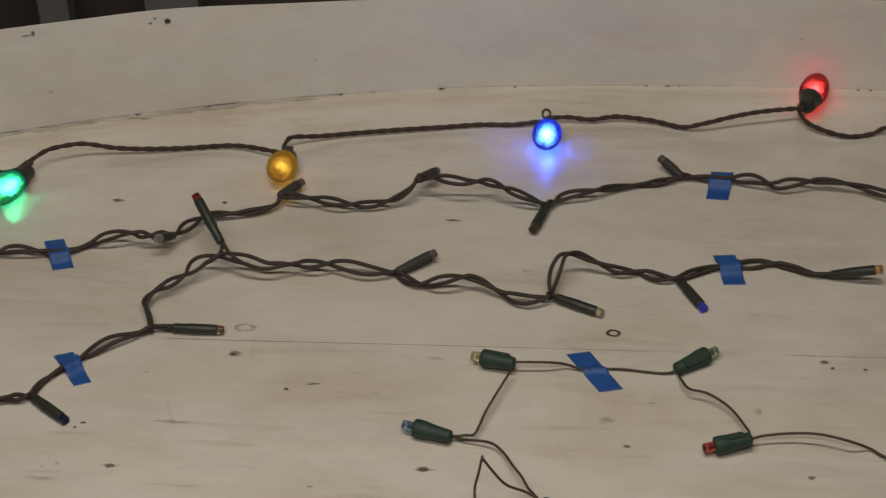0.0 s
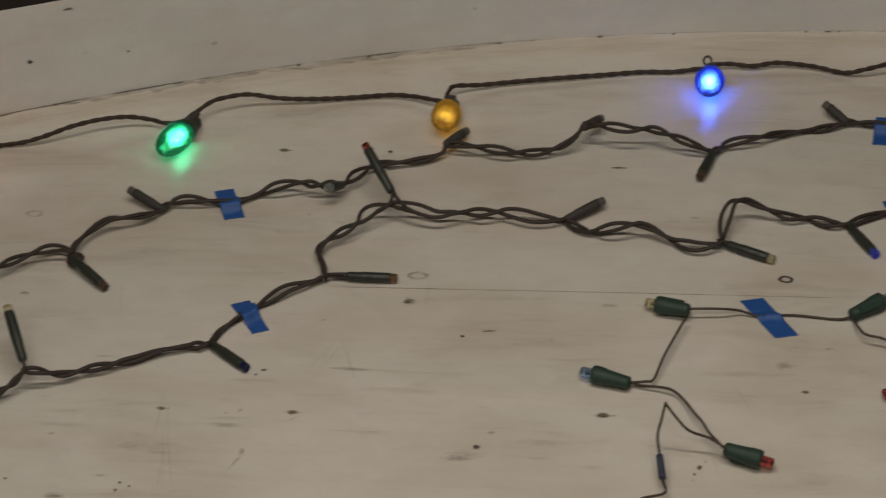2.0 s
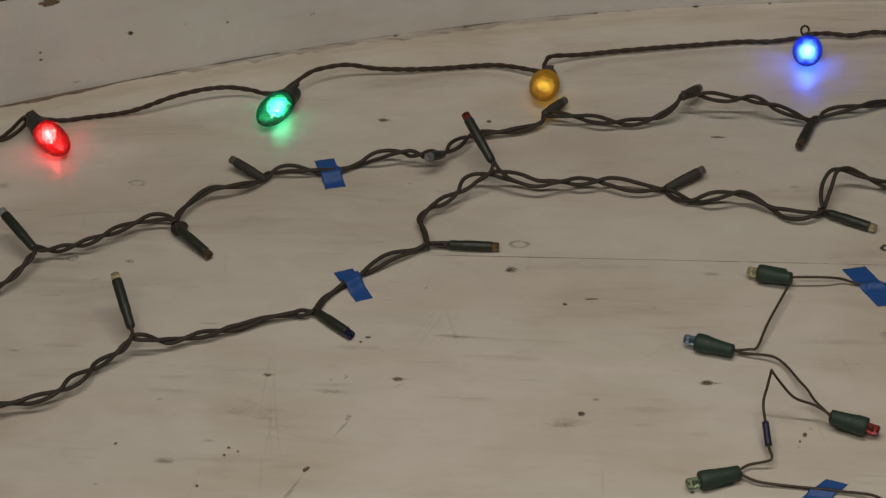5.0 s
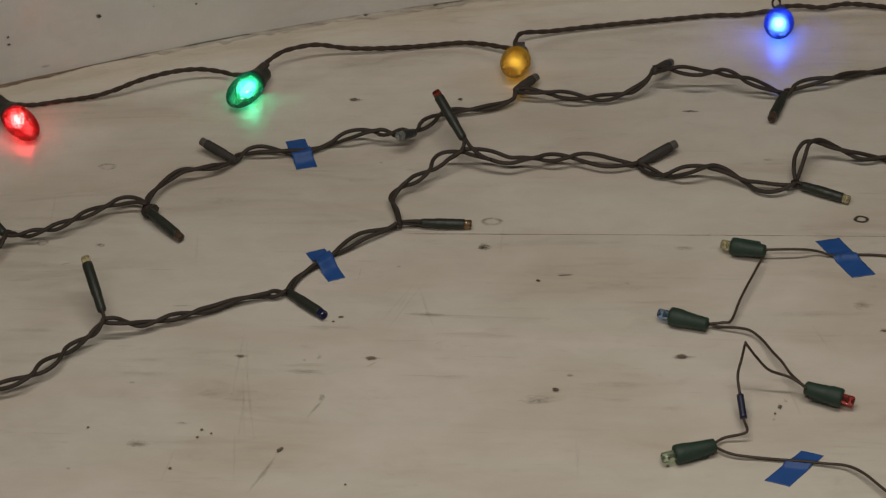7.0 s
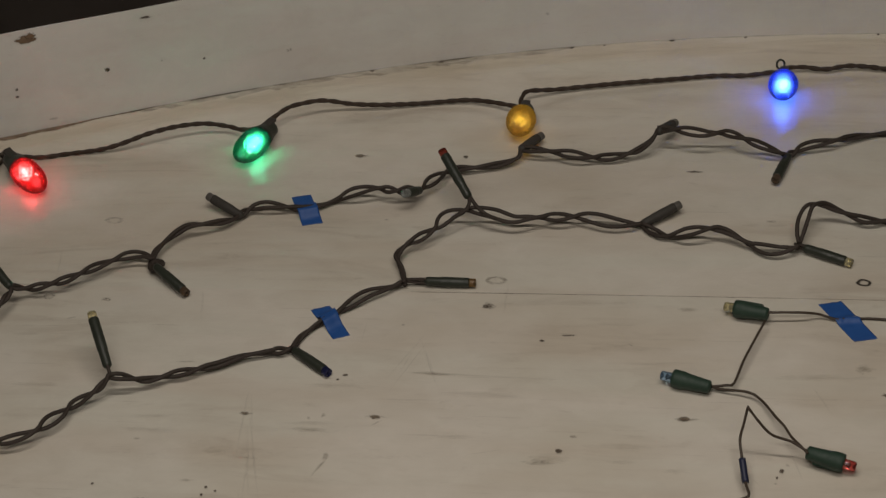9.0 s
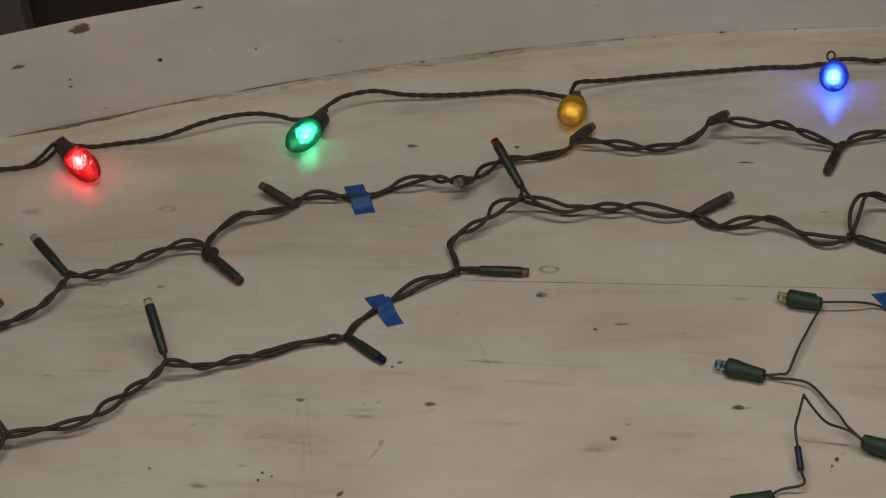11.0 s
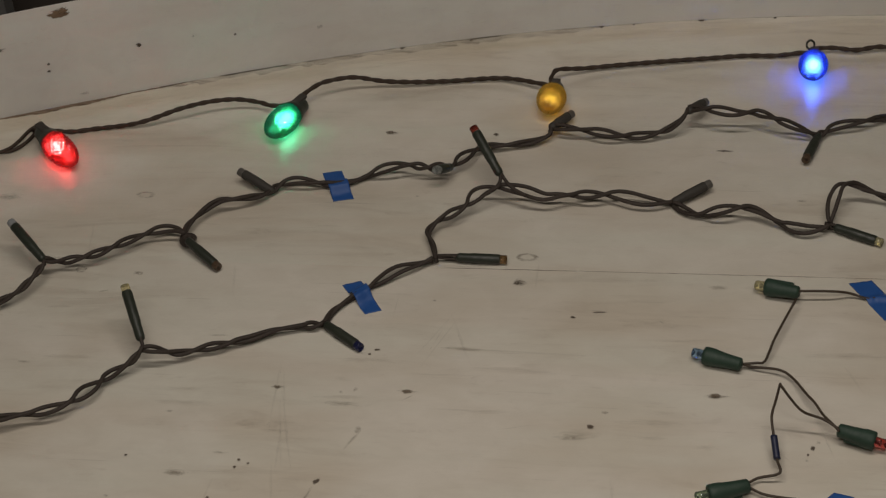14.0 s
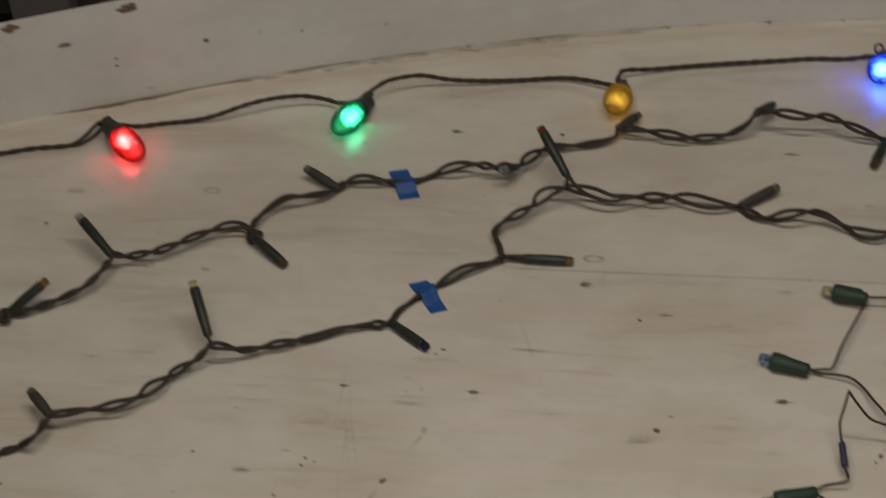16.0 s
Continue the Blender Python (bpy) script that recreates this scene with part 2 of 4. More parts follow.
def spline(points, step=0.002):
    """A smooth line through points given in millimetres, evenly stepped, in metres."""
    p = np.array(points, float) / 1000
    p = np.vstack([2 * p[0] - p[1], p, 2 * p[-1] - p[-2]])
    out = []
    for i in range(1, len(p) - 2):
        a, b, c, d = p[i - 1:i + 3]
        n = max(2, int(np.linalg.norm(c - b) / step))
        t = np.linspace(0, 1, n, endpoint=False)[:, None]
        out.append(0.5 * (2 * b + (c - a) * t + (2 * a - 5 * b + 4 * c - d) * t ** 2 + (3 * b - a - 3 * c + d) * t ** 3))
    return np.vstack(out + [p[-2][None]])


def tube(name, line, radius, mat, parent, sides=8, label=""):
    """A round wire swept along a line, capped at both ends."""
    tan = np.gradient(line, axis=0)
    tan /= np.linalg.norm(tan, axis=1, keepdims=True) + 1e-9
    side = np.cross(tan, (0, 0, 1.0))
    side /= np.linalg.norm(side, axis=1, keepdims=True) + 1e-9
    up = np.cross(side, tan)
    ang = np.arange(sides) * 2 * math.pi / sides
    rad = radius if np.ndim(radius) else np.full(len(line), radius)
    v = line[:, None] + rad[:, None, None] * (np.cos(ang)[None, :, None] * side[:, None] + np.sin(ang)[None, :, None] * up[:, None])
    v = v.reshape(-1, 3)
    n = len(line)
    f = [(i * sides + j, i * sides + (j + 1) % sides, (i + 1) * sides + (j + 1) % sides, (i + 1) * sides + j) for i in range(n - 1) for j in range(sides)]
    f += [tuple(range(sides))[::-1], tuple((n - 1) * sides + j for j in range(sides))]
    return mesh_object(name, v, f, mat, parent, label)


def twisted_pair(points, radius, gap, pitch, phase, mat, parent, turns=()):
    """Two wires wound round each other. turns: where they cross, as a share of the length, and how far they bow out (mm) until the next crossing."""
    line = spline(points)
    d = np.concatenate([[0], np.cumsum(np.linalg.norm(np.diff(line, axis=0), axis=1))])
    tan = np.gradient(line, axis=0)
    side = np.cross(tan, (0, 0, 1.0))
    side /= np.linalg.norm(side, axis=1, keepdims=True) + 1e-9
    if turns:
        lead = [] if turns[0][0] == 0.0 else [(0.0, turns[0][1] * 0.6)]
        knots = lead + list(turns)
        at = [t[0] * d[-1] for t in knots] + [d[-1]]
        bow = [t[1] for t in knots]
        k = np.clip(np.searchsorted(at, d, side="right") - 1, 0, len(at) - 2)
        lo, hi = np.array(at)[k], np.array(at)[k + 1]
        share = (d - lo) / np.maximum(hi - lo, 1e-6)
        a = math.pi * (k + share) + math.pi / 2
        wide = np.array(bow)[k] / 1000
        swing = wide * np.sign(np.cos(a)) * np.abs(np.cos(a)) ** 0.8
    else:
        a = 2 * math.pi * d / pitch + phase
        loose = np.array([0.7 + 0.6 * noise.noise((s * 16 + phase * 3, phase, 0.3)) for s in d])
        ends = np.clip(np.minimum(d, d[-1] - d) / 0.012, 0.45, 1)
        swing = gap * loose * ends * np.cos(a)
    for sign in (1, -1):
        off = (sign * swing)[:, None] * side
        off[:, 2] += sign * min(radius, gap * 1.3) * np.sin(a)
        w = line + off
        w[:, 2] = np.maximum(w[:, 2], radius * 1.02)
        tube("wire", w, radius, mat, parent)


def lathe(profile, sides=20, twist=None):
    """Rings turned about z; profile is (radius, height) in millimetres."""
    v, f = [], []
    for r, z in profile:
        for j in range(sides):
            a = 2 * math.pi * j / sides
            v.append((r * math.cos(a) / 1000, r * math.sin(a) / 1000, z / 1000))
    for i in range(len(profile) - 1):
        for j in range(sides):
            f.append((i * sides + j, i * sides + (j + 1) % sides, (i + 1) * sides + (j + 1) % sides, (i + 1) * sides + j))
    f.append(tuple(range(sides))[::-1])
    f.append(tuple((len(profile) - 1) * sides + j for j in range(sides)))
    return v, f


def along(base, tip):
    """The pose at base (mm) whose z looks at tip (mm), and the length between."""
    b, t = Vector(base) / 1000, Vector(tip) / 1000
    q = (t - b).to_track_quat("Z", "X")
    return Matrix.Translation(b) @ q.to_matrix().to_4x4(), (t - b).length * 1000


def placed(ob, m):
    ob.matrix_world = m
    return ob


CORD_A = [(-715, 122, 5), (-680, 130, 5), (-647, 142, 4), (-607, 150, 4), (-593, 166, 4), (-585, 190, 4), (-567, 160, 24)]
CORD_B = [(-567, 160, 24), (-584, 192, 4), (-563, 187, 4), (-543, 186, 4), (-520, 193, 3), (-484, 197, 6), (-460, 201, 11), (-431, 210, 18), (-402, 222, 19), (-374, 230, 17), (-350, 232, 12), (-333, 225, 13), (-303, 229, 14)]
CORD_C = [(-303, 229, 14), (-306, 235, 17), (-292, 249, 22), (-279, 257, 23), (-254, 267, 21), (-225, 275, 11), (-196, 278, 8), (-155, 285, 5), (-108, 290, 6), (-83, 285, 8), (-60, 276, 10), (-41, 272, 9)]
CORD_D = [(-41, 272, 9), (-47, 275, 12), (-46, 288, 13), (-40, 296, 14), (-15, 307, 8), (18, 316, 6), (65, 324, 6), (112, 332, 5), (153, 338, 5), (186, 339, 5), (213, 342, 7), (225, 338, 8)]
CORD_E = [(225, 338, 8), (222, 345, 9), (233, 348, 9), (247, 350, 8), (268, 348, 7), (294, 353, 8), (330, 350, 6), (362, 340, 5), (382, 336, 12), (417, 343, 18), (445, 348, 21), (480, 356, 20), (488, 356, 20)]
CORD_F = [(488, 356, 20), (483, 368, 14), (486, 353, 12), (494, 342, 10), (510, 333, 8), (533, 330, 4), (556, 335, 4), (572, 339, 10), (615, 357, 8), (662, 361, 5)]
BACK_A = [(-627, -152, 5), (-610, -135, 5), (-593, -118, 5), (-571, -114, 10), (-547, -98, 10), (-522, -83, 16), (-508, -62, 22), (-504, -47, 23)]
BACK_B = [(-505, -43, 23), (-493, -35, 14), (-480, -32, 15), (-461, -25, 16), (-442, -12, 17), (-423, 4, 16), (-404, 16, 15), (-390, 17, 14), (-381, 10, 14)]
BACK_C = [(-381, 9, 14), (-380, 25, 14), (-371, 45, 14), (-356, 59, 17), (-340, 63, 17), (-320, 76, 11), (-310, 89, 7)]
BACK_D = [(-310, 90, 7), (-302, 98, 9), (-284, 101, 12), (-251, 102, 7), (-234, 108, 6), (-218, 117, 6), (-201, 120, 14), (-178, 122, 18), (-152, 116, 19)]
BACK_E = [(-152, 116, 19), (-144, 121, 18), (-136, 119, 17), (-126, 135, 15), (-115, 155, 12), (-100, 166, 10), (-78, 170, 9), (-56, 178, 8), (-41, 186, 10), (-40, 195, 13)]
BACK_F = [(-40, 196, 13), (-24, 191, 16), (10, 187, 14), (33, 186, 11), (55, 191, 8), (77, 193, 14), (91, 198, 22), (98, 209, 27)]
BACK_G = [(98, 212, 27), (122, 203, 33), (145, 202, 30), (167, 208, 26), (189, 197, 25), (212, 196, 15), (227, 195, 8)]
BACK_H = [(228, 196, 8), (246, 209, 10), (274, 215, 13), (302, 231, 7), (330, 240, 4), (361, 249, 7)]
BACK_I = [(361, 251, 7), (381, 248, 7), (399, 247, 8), (415, 246, 8), (431, 245, 9), (453, 234, 10), (469, 236, 12), (491, 237, 14), (513, 235, 15), (541, 230, 12), (562, 223, 10), (602, 221, 5), (646, 227, 5)]
BACK_LOOP = [(-386, 23, 9), (-388, 15, 8), (-386, 5, 7), (-379, -1, 7), (-373, 0, 9), (-373, 6, 11), (-378, 12, 12), (-382, 9, 12), (-380, 1, 11), (-375, -1, 12), (-370, 2, 12), (-367, 9, 10), (-370, 16, 9), (-377, 18, 9), (-383, 20, 8)]
BACK_LOOP_LEFT = [(-588, -111, 8), (-598, -112, 8), (-600, -121, 6), (-591, -130, 6), (-584, -127, 9), (-587, -118, 11)]
FRONT_A = [(-574, -320, 5), (-553, -305, 5), (-540, -295, 5), (-527, -287, 5), (-508, -287, 20), (-502, -261, 20)]
FRONT_B = [(-502, -260, 20), (-488, -254, 18), (-476, -249, 17), (-457, -242, 15), (-439, -233, 15), (-429, -223, 14), (-420, -209, 13), (-408, -188, 10), (-388, -175, 17), (-378, -165, 25)]
FRONT_C = [(-377, -166, 25), (-366, -164, 23), (-348, -157, 13), (-324, -145, 10), (-305, -137, 9), (-295, -133, 9), (-286, -128, 8), (-267, -117, 8), (-249, -112, 8), (-224, -104, 6)]
FRONT_D = [(-223, -103, 6), (-218, -85, 5), (-208, -71, 5), (-201, -63, 5), (-184, -45, 6), (-165, -27, 8), (-146, -15, 6), (-134, -10, 8)]
FRONT_E = [(-131, -11, 8), (-136, 7, 10), (-143, 24, 12), (-136, 39, 14), (-124, 48, 16), (-110, 61, 18), (-98, 77, 21), (-79, 83, 24)]
FRONT_F = [(-78, 83, 24), (-56, 80, 22), (-36, 76, 18), (-19, 80, 17), (7, 84, 15), (34, 86, 14), (61, 83, 10), (88, 84, 7)]
FRONT_G = [(89, 83, 7), (101, 74, 6), (114, 67, 7), (133, 63, 16), (154, 65, 19), (170, 64, 16), (192, 54, 9), (214, 47, 8), (237, 50, 10)]
FRONT_H = [(237, 54, 10), (238, 63, 17), (242, 79, 24), (248, 87, 31), (260, 95, 26), (276, 95, 18), (297, 92, 11), (319, 95, 6), (338, 88, 6), (356, 86, 6)]
FRONT_I = [(356, 86, 6), (370, 97, 5), (389, 107, 4), (406, 110, 4), (423, 113, 4), (442, 116, 4), (463, 109, 5), (483, 99, 6), (502, 97, 6)]
THIN_A = [(598, -172, 4), (561, -167, 4), (529, -147, 4), (517, -137, 4), (497, -141, 16), (473, -134, 16), (449, -132, 14), (426, -134, 12), (415, -138, 11)]
THIN_B = [(415, -129, 11), (411, -120, 11), (403, -103, 10), (393, -91, 11), (379, -82, 13), (364, -77, 13), (358, -62, 9), (354, -46, 5)]
THIN_C = [(355, -44, 5), (340, -45, 2), (304, -41, 2), (279, -42, 2), (269, -44, 3), (254, -42, 7), (238, -47, 13), (208, -49, 14)]
THIN_D = [(206, -60, 14), (198, -81, 13), (187, -112, 12), (179, -137, 8), (172, -140, 8), (159, -140, 6)]
THIN_E = [(158, -139, 6), (167, -142, 5), (191, -148, 8), (203, -157, 7), (215, -181, 11), (222, -194, 13), (228, -209, 15), (235, -221, 17), (241, -232, 19)]
THIN_F = [(241, -230, 19), (228, -222, 22), (211, -221, 29), (200, -221, 44), (192, -221, 58), (191, -216, 54), (188, -221, 41), (185, -227, 28), (187, -242, 20), (190, -262, 13), (193, -274, 12), (190, -277, 10), (175, -278, 6), (167, -284, 6)]
THIN_G = [(167, -289, 6), (182, -296, 5), (210, -298, 3), (237, -301, 4), (255, -303, 4), (273, -307, 6), (286, -318, 9), (302, -336, 9), (324, -352, 3), (357, -371, 3)]
FRONT_A_TURNS = [(0.259, 1.5), (0.414, 1.5), (0.591, 1.5), (0.838, 1.5)]
FRONT_B_TURNS = [(0.269, 3.8), (0.503, 5.8), (0.721, 3.2), (0.900, 1.5)]
FRONT_C_TURNS = [(0.0, 2.7), (0.170, 1.5), (0.329, 3.0), (0.513, 1.5), (0.903, 3.1)]
FRONT_D_TURNS = [(0.338, 1.5), (0.519, 4.5)]
FRONT_E_TURNS = [(0.220, 1.5), (0.478, 3.8), (0.701, 6.4)]
FRONT_F_TURNS = [(0.0, 5.6), (0.446, 4.5), (0.635, 7.0)]
FRONT_G_TURNS = [(0.225, 5.1), (0.480, 1.5), (0.724, 5.8)]
FRONT_H_TURNS = [(0.0, 4.4), (0.357, 1.5), (0.569, 3.2), (0.775, 4.5)]
FRONT_I_TURNS = [(0.397, 5.1), (0.655, 1.5)]
BACK_A_TURNS = [(0.343, 1.5), (0.484, 1.5), (0.633, 1.5), (0.784, 1.5), (0.908, 1.5)]
BACK_B_TURNS = [(0.133, 3.1), (0.306, 3.1), (0.506, 3.1), (0.749, 4.1)]
BACK_C_TURNS = [(0.363, 1.5), (0.753, 1.5)]
BACK_D_TURNS = [(0.085, 3.8), (0.334, 1.5), (0.625, 5.1), (0.896, 3.2)]
BACK_E_TURNS = [(0.203, 5.1), (0.451, 1.5), (0.721, 1.5)]
BACK_F_TURNS = [(0.272, 4.5), (0.539, 3.8), (0.786, 1.5)]
BACK_G_TURNS = [(0.173, 5.1), (0.499, 3.2), (0.701, 3.8)]
BACK_H_TURNS = [(0.081, 3.8), (0.420, 1.5), (0.763, 3.2)]
BACK_I_TURNS = [(0.066, 1.5), (0.180, 6.4), (0.315, 5.8), (0.462, 1.5), (0.622, 3.8)]
CORD_A_TURNS = [(0.08 * i, 0.9) for i in range(7)] + [(0.56, 4.5), (0.93, 1.5)]
BACK_LAMPS = [
    ((-590, -118, 8), (-553, -95, 32), 'amber'),
    ((-505, -45, 23), (-546, -8, 40), 'frosted'),
    ((-377, 2, 15), (-339, -29, 6), 'brown'),
    ((-309, 88, 8), (-346, 109, 16), 'clear'),
    ((-133, 121, 17), (-145, 101, 28), 'green'),
    ((-39, 194, 14), (-20, 221, 12), 'clear'),
    ((99, 208, 27), (115, 239, 16), 'clear'),
    ((228, 195, 8), (215, 154, 8), 'brown'),
    ((361, 248, 8), (339, 269, 16), 'clear'),
]
FRONT_LAMPS = [
    ((-502, -260, 20), (-528, -233, 22), 'clear'),
    ((-377, -165, 25), (-403, -112, 53), 'yellow'),
    ((-221, -105, 6), (-184, -134, 5), 'blue_dim'),
    ((-131, -6, 8), (-64, -5, 5), 'amber'),
    ((-79, 91, 31), (-109, 132, 59), 'red_dark'),
    ((89, 85, 7), (124, 110, 12), 'clear'),
    ((233, 56, 8), (286, 33, 5), 'yellow'),
    ((357, 84, 6), (380, 43, 5), 'blue_lit'),
    ((500, 98, 6), (545, 88, 22), 'orange'),
]
THIN_LAMPS = [
    ((416, -138, 12), (375, -148, 8), 'red'),
    ((353, -45, 7), (390, -19, 9), 'green_pale'),
    ((208, -49, 12), (169, -36, 9), 'yellow'),
    ((158, -144, 9), (115, -130, 9), 'blue_pale'),
    ((241, -226, 14), (281, -237, 9), 'red'),
    ((167, -290, 9), (124, -305, 8), 'green_pale'),
]
TAPES = [
    ((-217, -43), (-200, -36), (-174, -77), (-189, -83)),
    ((-266, 128), (-247, 133), (-227, 88), (-247, 83)),
    ((391, 268), (414, 267), (407, 220), (385, 222)),
    ((390, 130), (411, 132), (420, 87), (399, 86)),
    ((254, -21), (275, -16), (306, -66), (285, -71)),
    ((237, -286), (255, -291), (227, -326), (207, -320)),
]
MARKS = [
    (296, 11, 14.5, 9.7, 'ring'),
    (-50, -32, 15.6, 9.6, 'curl'),
    (-46, 5, 21.2, 11.5, 'faint_ring'),
    (136, -176, 13.6, 6.9, 'heart'),
    (138, -177, 25.7, 4.2, 'faint'),
    (310, -140, 8.7, 5.0, 'heart'),
    (466, -172, 9.5, 6.2, 'heart'),
    (292, -107, 21.7, 11.7, 'faint'),
    (486, -22, 11.1, 6.2, 'heart'),
    (493, -30, 5.0, 3.9, 'spot'),
    (425, -91, 9.8, 11.8, 'faint'),
    (5, -79, 4.1, 3.1, 'spot'),
    (135, 177, 19.0, 4.6, 'scratch'),
    (-164, 94, 5.5, 3.6, 'faint'),
    (-207, 198, 12.7, 7.8, 'heart'),
    (-204, 198, 24.1, 4.7, 'faint'),
    (-97, 198, 6.3, 5.8, 'spot'),
    (-170, -131, 6.6, 3.7, 'spot'),
    (-176, -137, 4.0, 3.0, 'spot'),
    (-185, -136, 11.1, 3.0, 'faint'),
    (28, -70, 22.4, 3.1, 'faint'),
    (41, -202, 6.7, 4.1, 'faint'),
    (211, 99, 11.9, 5.2, 'faint'),
    (522, -31, 5.0, 3.9, 'spot'),
    (332, -84, 10.9, 4.5, 'faint'),
]
MARKS_NEAR = [
    (-135, -184, 12.1, 6.5, 'heart'),
    (-134, -184, 22.9, 3.9, 'faint'),
    (-253, -184, 9.2, 5.2, 'heart'),
    (-252, -184, 17.5, 3.1, 'faint'),
    (30, -219, 5.8, 4.1, 'spot'),
    (43, -202, 6.8, 4.2, 'faint'),
    (4, -79, 4.6, 3.1, 'spot'),
    (220, -236, 5.1, 6.0, 'spot'),
    (216, -244, 2.8, 3.3, 'spot'),
    (215, -251, 3.7, 3.3, 'faint'),
    (225, -229, 5.6, 4.7, 'faint'),
    (129, -307, 4.6, 3.8, 'spot'),
    (-269, -276, 3.5, 3.4, 'spot'),
    (-260, -280, 3.0, 2.7, 'spot'),
    (-271, -285, 3.5, 3.4, 'spot'),
    (-370, -276, 3.5, 3.5, 'spot'),
    (-323, -294, 25.9, 9.6, 'faint'),
    (-344, -220, 9.3, 3.7, 'faint'),
    (-287, -322, 3.9, 3.3, 'spot'),
    (-135, -336, 3.3, 2.6, 'spot'),
    (-375, -325, 6.9, 3.4, 'faint'),
    (-197, -298, 5.8, 6.0, 'faint'),
    (-171, -233, 6.9, 6.3, 'faint'),
    (-320, -295, 19.7, 5.4, 'faint'),
    (15, -234, 33.7, 9.6, 'faint'),
    (-191, -203, 40.3, 7.2, 'faint'),
    (-89, -127, 56.3, 6.0, 'faint'),
    (-126, -62, 5.3, 3.2, 'faint'),
]
MARKS_LEFT = [
    (-476, -31, 11.3, 9.5, 'faint_ring'),
    (-419, -34, 11.2, 6.8, 'faint'),
    (-440, 86, 19.9, 9.4, 'faint_ring'),
    (-496, -163, 16.1, 3.9, 'faint'),
    (31, -221, 6.8, 4.1, 'spot'),
    (-358, 85, 34.7, 7.4, 'faint'),
    (-580, 78, 29.7, 13.4, 'faint'),
    (137, -177, 12.7, 6.4, 'heart'),
    (139, -177, 24.1, 3.8, 'faint'),
    (-288, -269, 15.0, 4.1, 'faint'),
    (-530, -328, 4.0, 3.5, 'spot'),
    (-597, 25, 4.7, 4.6, 'spot'),
]
SMEARS = [
    (-43, -153, 111.3, 10.3, 'smear'),
    (22, -230, 48.5, 13.7, 'smear'),
    (-61, -207, 44.7, 6.4, 'smear'),
    (-182, -146, 56.9, 8.3, 'smear'),
    (-192, -195, 55.9, 6.5, 'smear'),
    (-46, -129, 168.6, 3.0, 'smear'),
    (83, -214, 67.4, 11.0, 'smear'),
    (131, -241, 29.3, 7.4, 'smear'),
    (84, -232, 33.4, 6.1, 'smear'),
    (254, -121, 97.5, 11.7, 'smear'),
    (135, -33, 22.6, 6.4, 'faint'),
    (-333, -209, 67.0, 8.8, 'smear'),
    (-457, -155, 64.3, 7.8, 'smear'),
    (-113, -13, 105.5, 6.5, 'smear'),
    (106, -108, 89.9, 5.9, 'smear'),
    (-244, -240, 30.2, 5.6, 'smear'),
    (181, -33, 61.6, 7.0, 'smear'),
    (419, -61, 59.9, 6.0, 'smear'),
    (-266, -233, 35.2, 14.2, 'smear'),
    (-341, -192, 62.0, 6.0, 'smear'),
]
BOARD_MARKS = [
    (-174, 110, 7.4, 7.7, 'hole'),
    (-191, 110, 4.6, 3.5, 'spot'),
    (-186, 115, 4.0, 3.5, 'spot'),
    (-314, 114, 13.7, 2.8, 'scratch'),
    (-307, 116, 4.0, 8.5, 'spot'),
    (-553, 114, 24.0, 12.0, 'chip'),
    (-482, 58, 5.1, 5.6, 'spot'),
    (-436, 113, 13.7, 3.5, 'spot'),
    (-545, 11, 12.6, 4.2, 'faint'),
    (-548, 117, 12.0, 7.5, 'chip'),
    (-666, 116, 20.6, 10.6, 'chip'),
    (-619, 84, 19.4, 7.0, 'scratch'),
    (-483, 58, 6.3, 6.3, 'spot'),
    (-573, 56, 3.4, 4.2, 'spot'),
    (-574, 47, 5.1, 3.5, 'spot'),
    (-386, 50, 3.4, 3.5, 'spot'),
    (-428, 57, 3.4, 3.5, 'faint'),
    (-301, 42, 4.6, 5.6, 'faint'),
    (-298, 43, 4.6, 5.6, 'faint'),
    (-27, 46, 5.7, 5.6, 'faint'),
    (486, 62, 6.9, 3.5, 'faint'),
]
SCRATCHES = [
    (-131, -132, -107, -80),
    (-107, -80, -85, -139),
    (-255, -153, -251, -232),
    (-239, -225, -223, -280),
    (-199, -299, -207, -339),
    (-288, -301, -292, -334),
    (-161, -59, -162, -83),
    (-249, -183, -228, -260),
    (249, -135, 262, -162),
    (195, -245, 202, -253),
    (228, -214, 237, -244),
    (-483, 46, -476, -1),
    (85, -77, 89, -84),
    (-48, -227, -20, -220),
    (-34, -3, -34, -35),
    (-126, -148, -99, -79),
]
DIRT = [
    (-218, -353, -195, -296, 4.0, 'faint'),
    (-200, -302, -194, -293, 5.1, 'spot'),
    (-183, -264, -166, -229, 3.4, 'faint'),
    (-175, -239, -168, -232, 4.6, 'faint'),
    (-141, -198, -125, -185, 1.7, 'faint'),
    (-184, -187, -179, -180, 4.6, 'faint'),
    (-196, -189, -192, -186, 4.6, 'faint'),
    (-253, -153, -239, -218, 2.3, 'pencil'),
    (-241, -225, -234, -300, 2.9, 'pencil'),
    (-243, -260, -227, -351, 2.9, 'pencil'),
    (-251, -183, -227, -301, 3.4, 'pencil'),
    (52, -272, 57, -329, 4.6, 'pencil'),
    (82, -79, 89, -85, 1.7, 'faint'),
    (17, -72, 38, -70, 2.3, 'scratch'),
    (-453, -63, -438, -58, 2.3, 'faint'),
    (-422, -33, -413, -34, 4.0, 'faint_ring'),
    (-108, -82, -124, -136, 1.7, 'pencil'),
    (-108, -82, -82, -150, 1.7, 'pencil'),
    (-226, -107, -201, -66, 1.1, 'pencil'),
    (-337, -118, -304, -118, 2.9, 'faint'),
    (-328, -7, -318, -69, 3.4, 'pencil'),
]
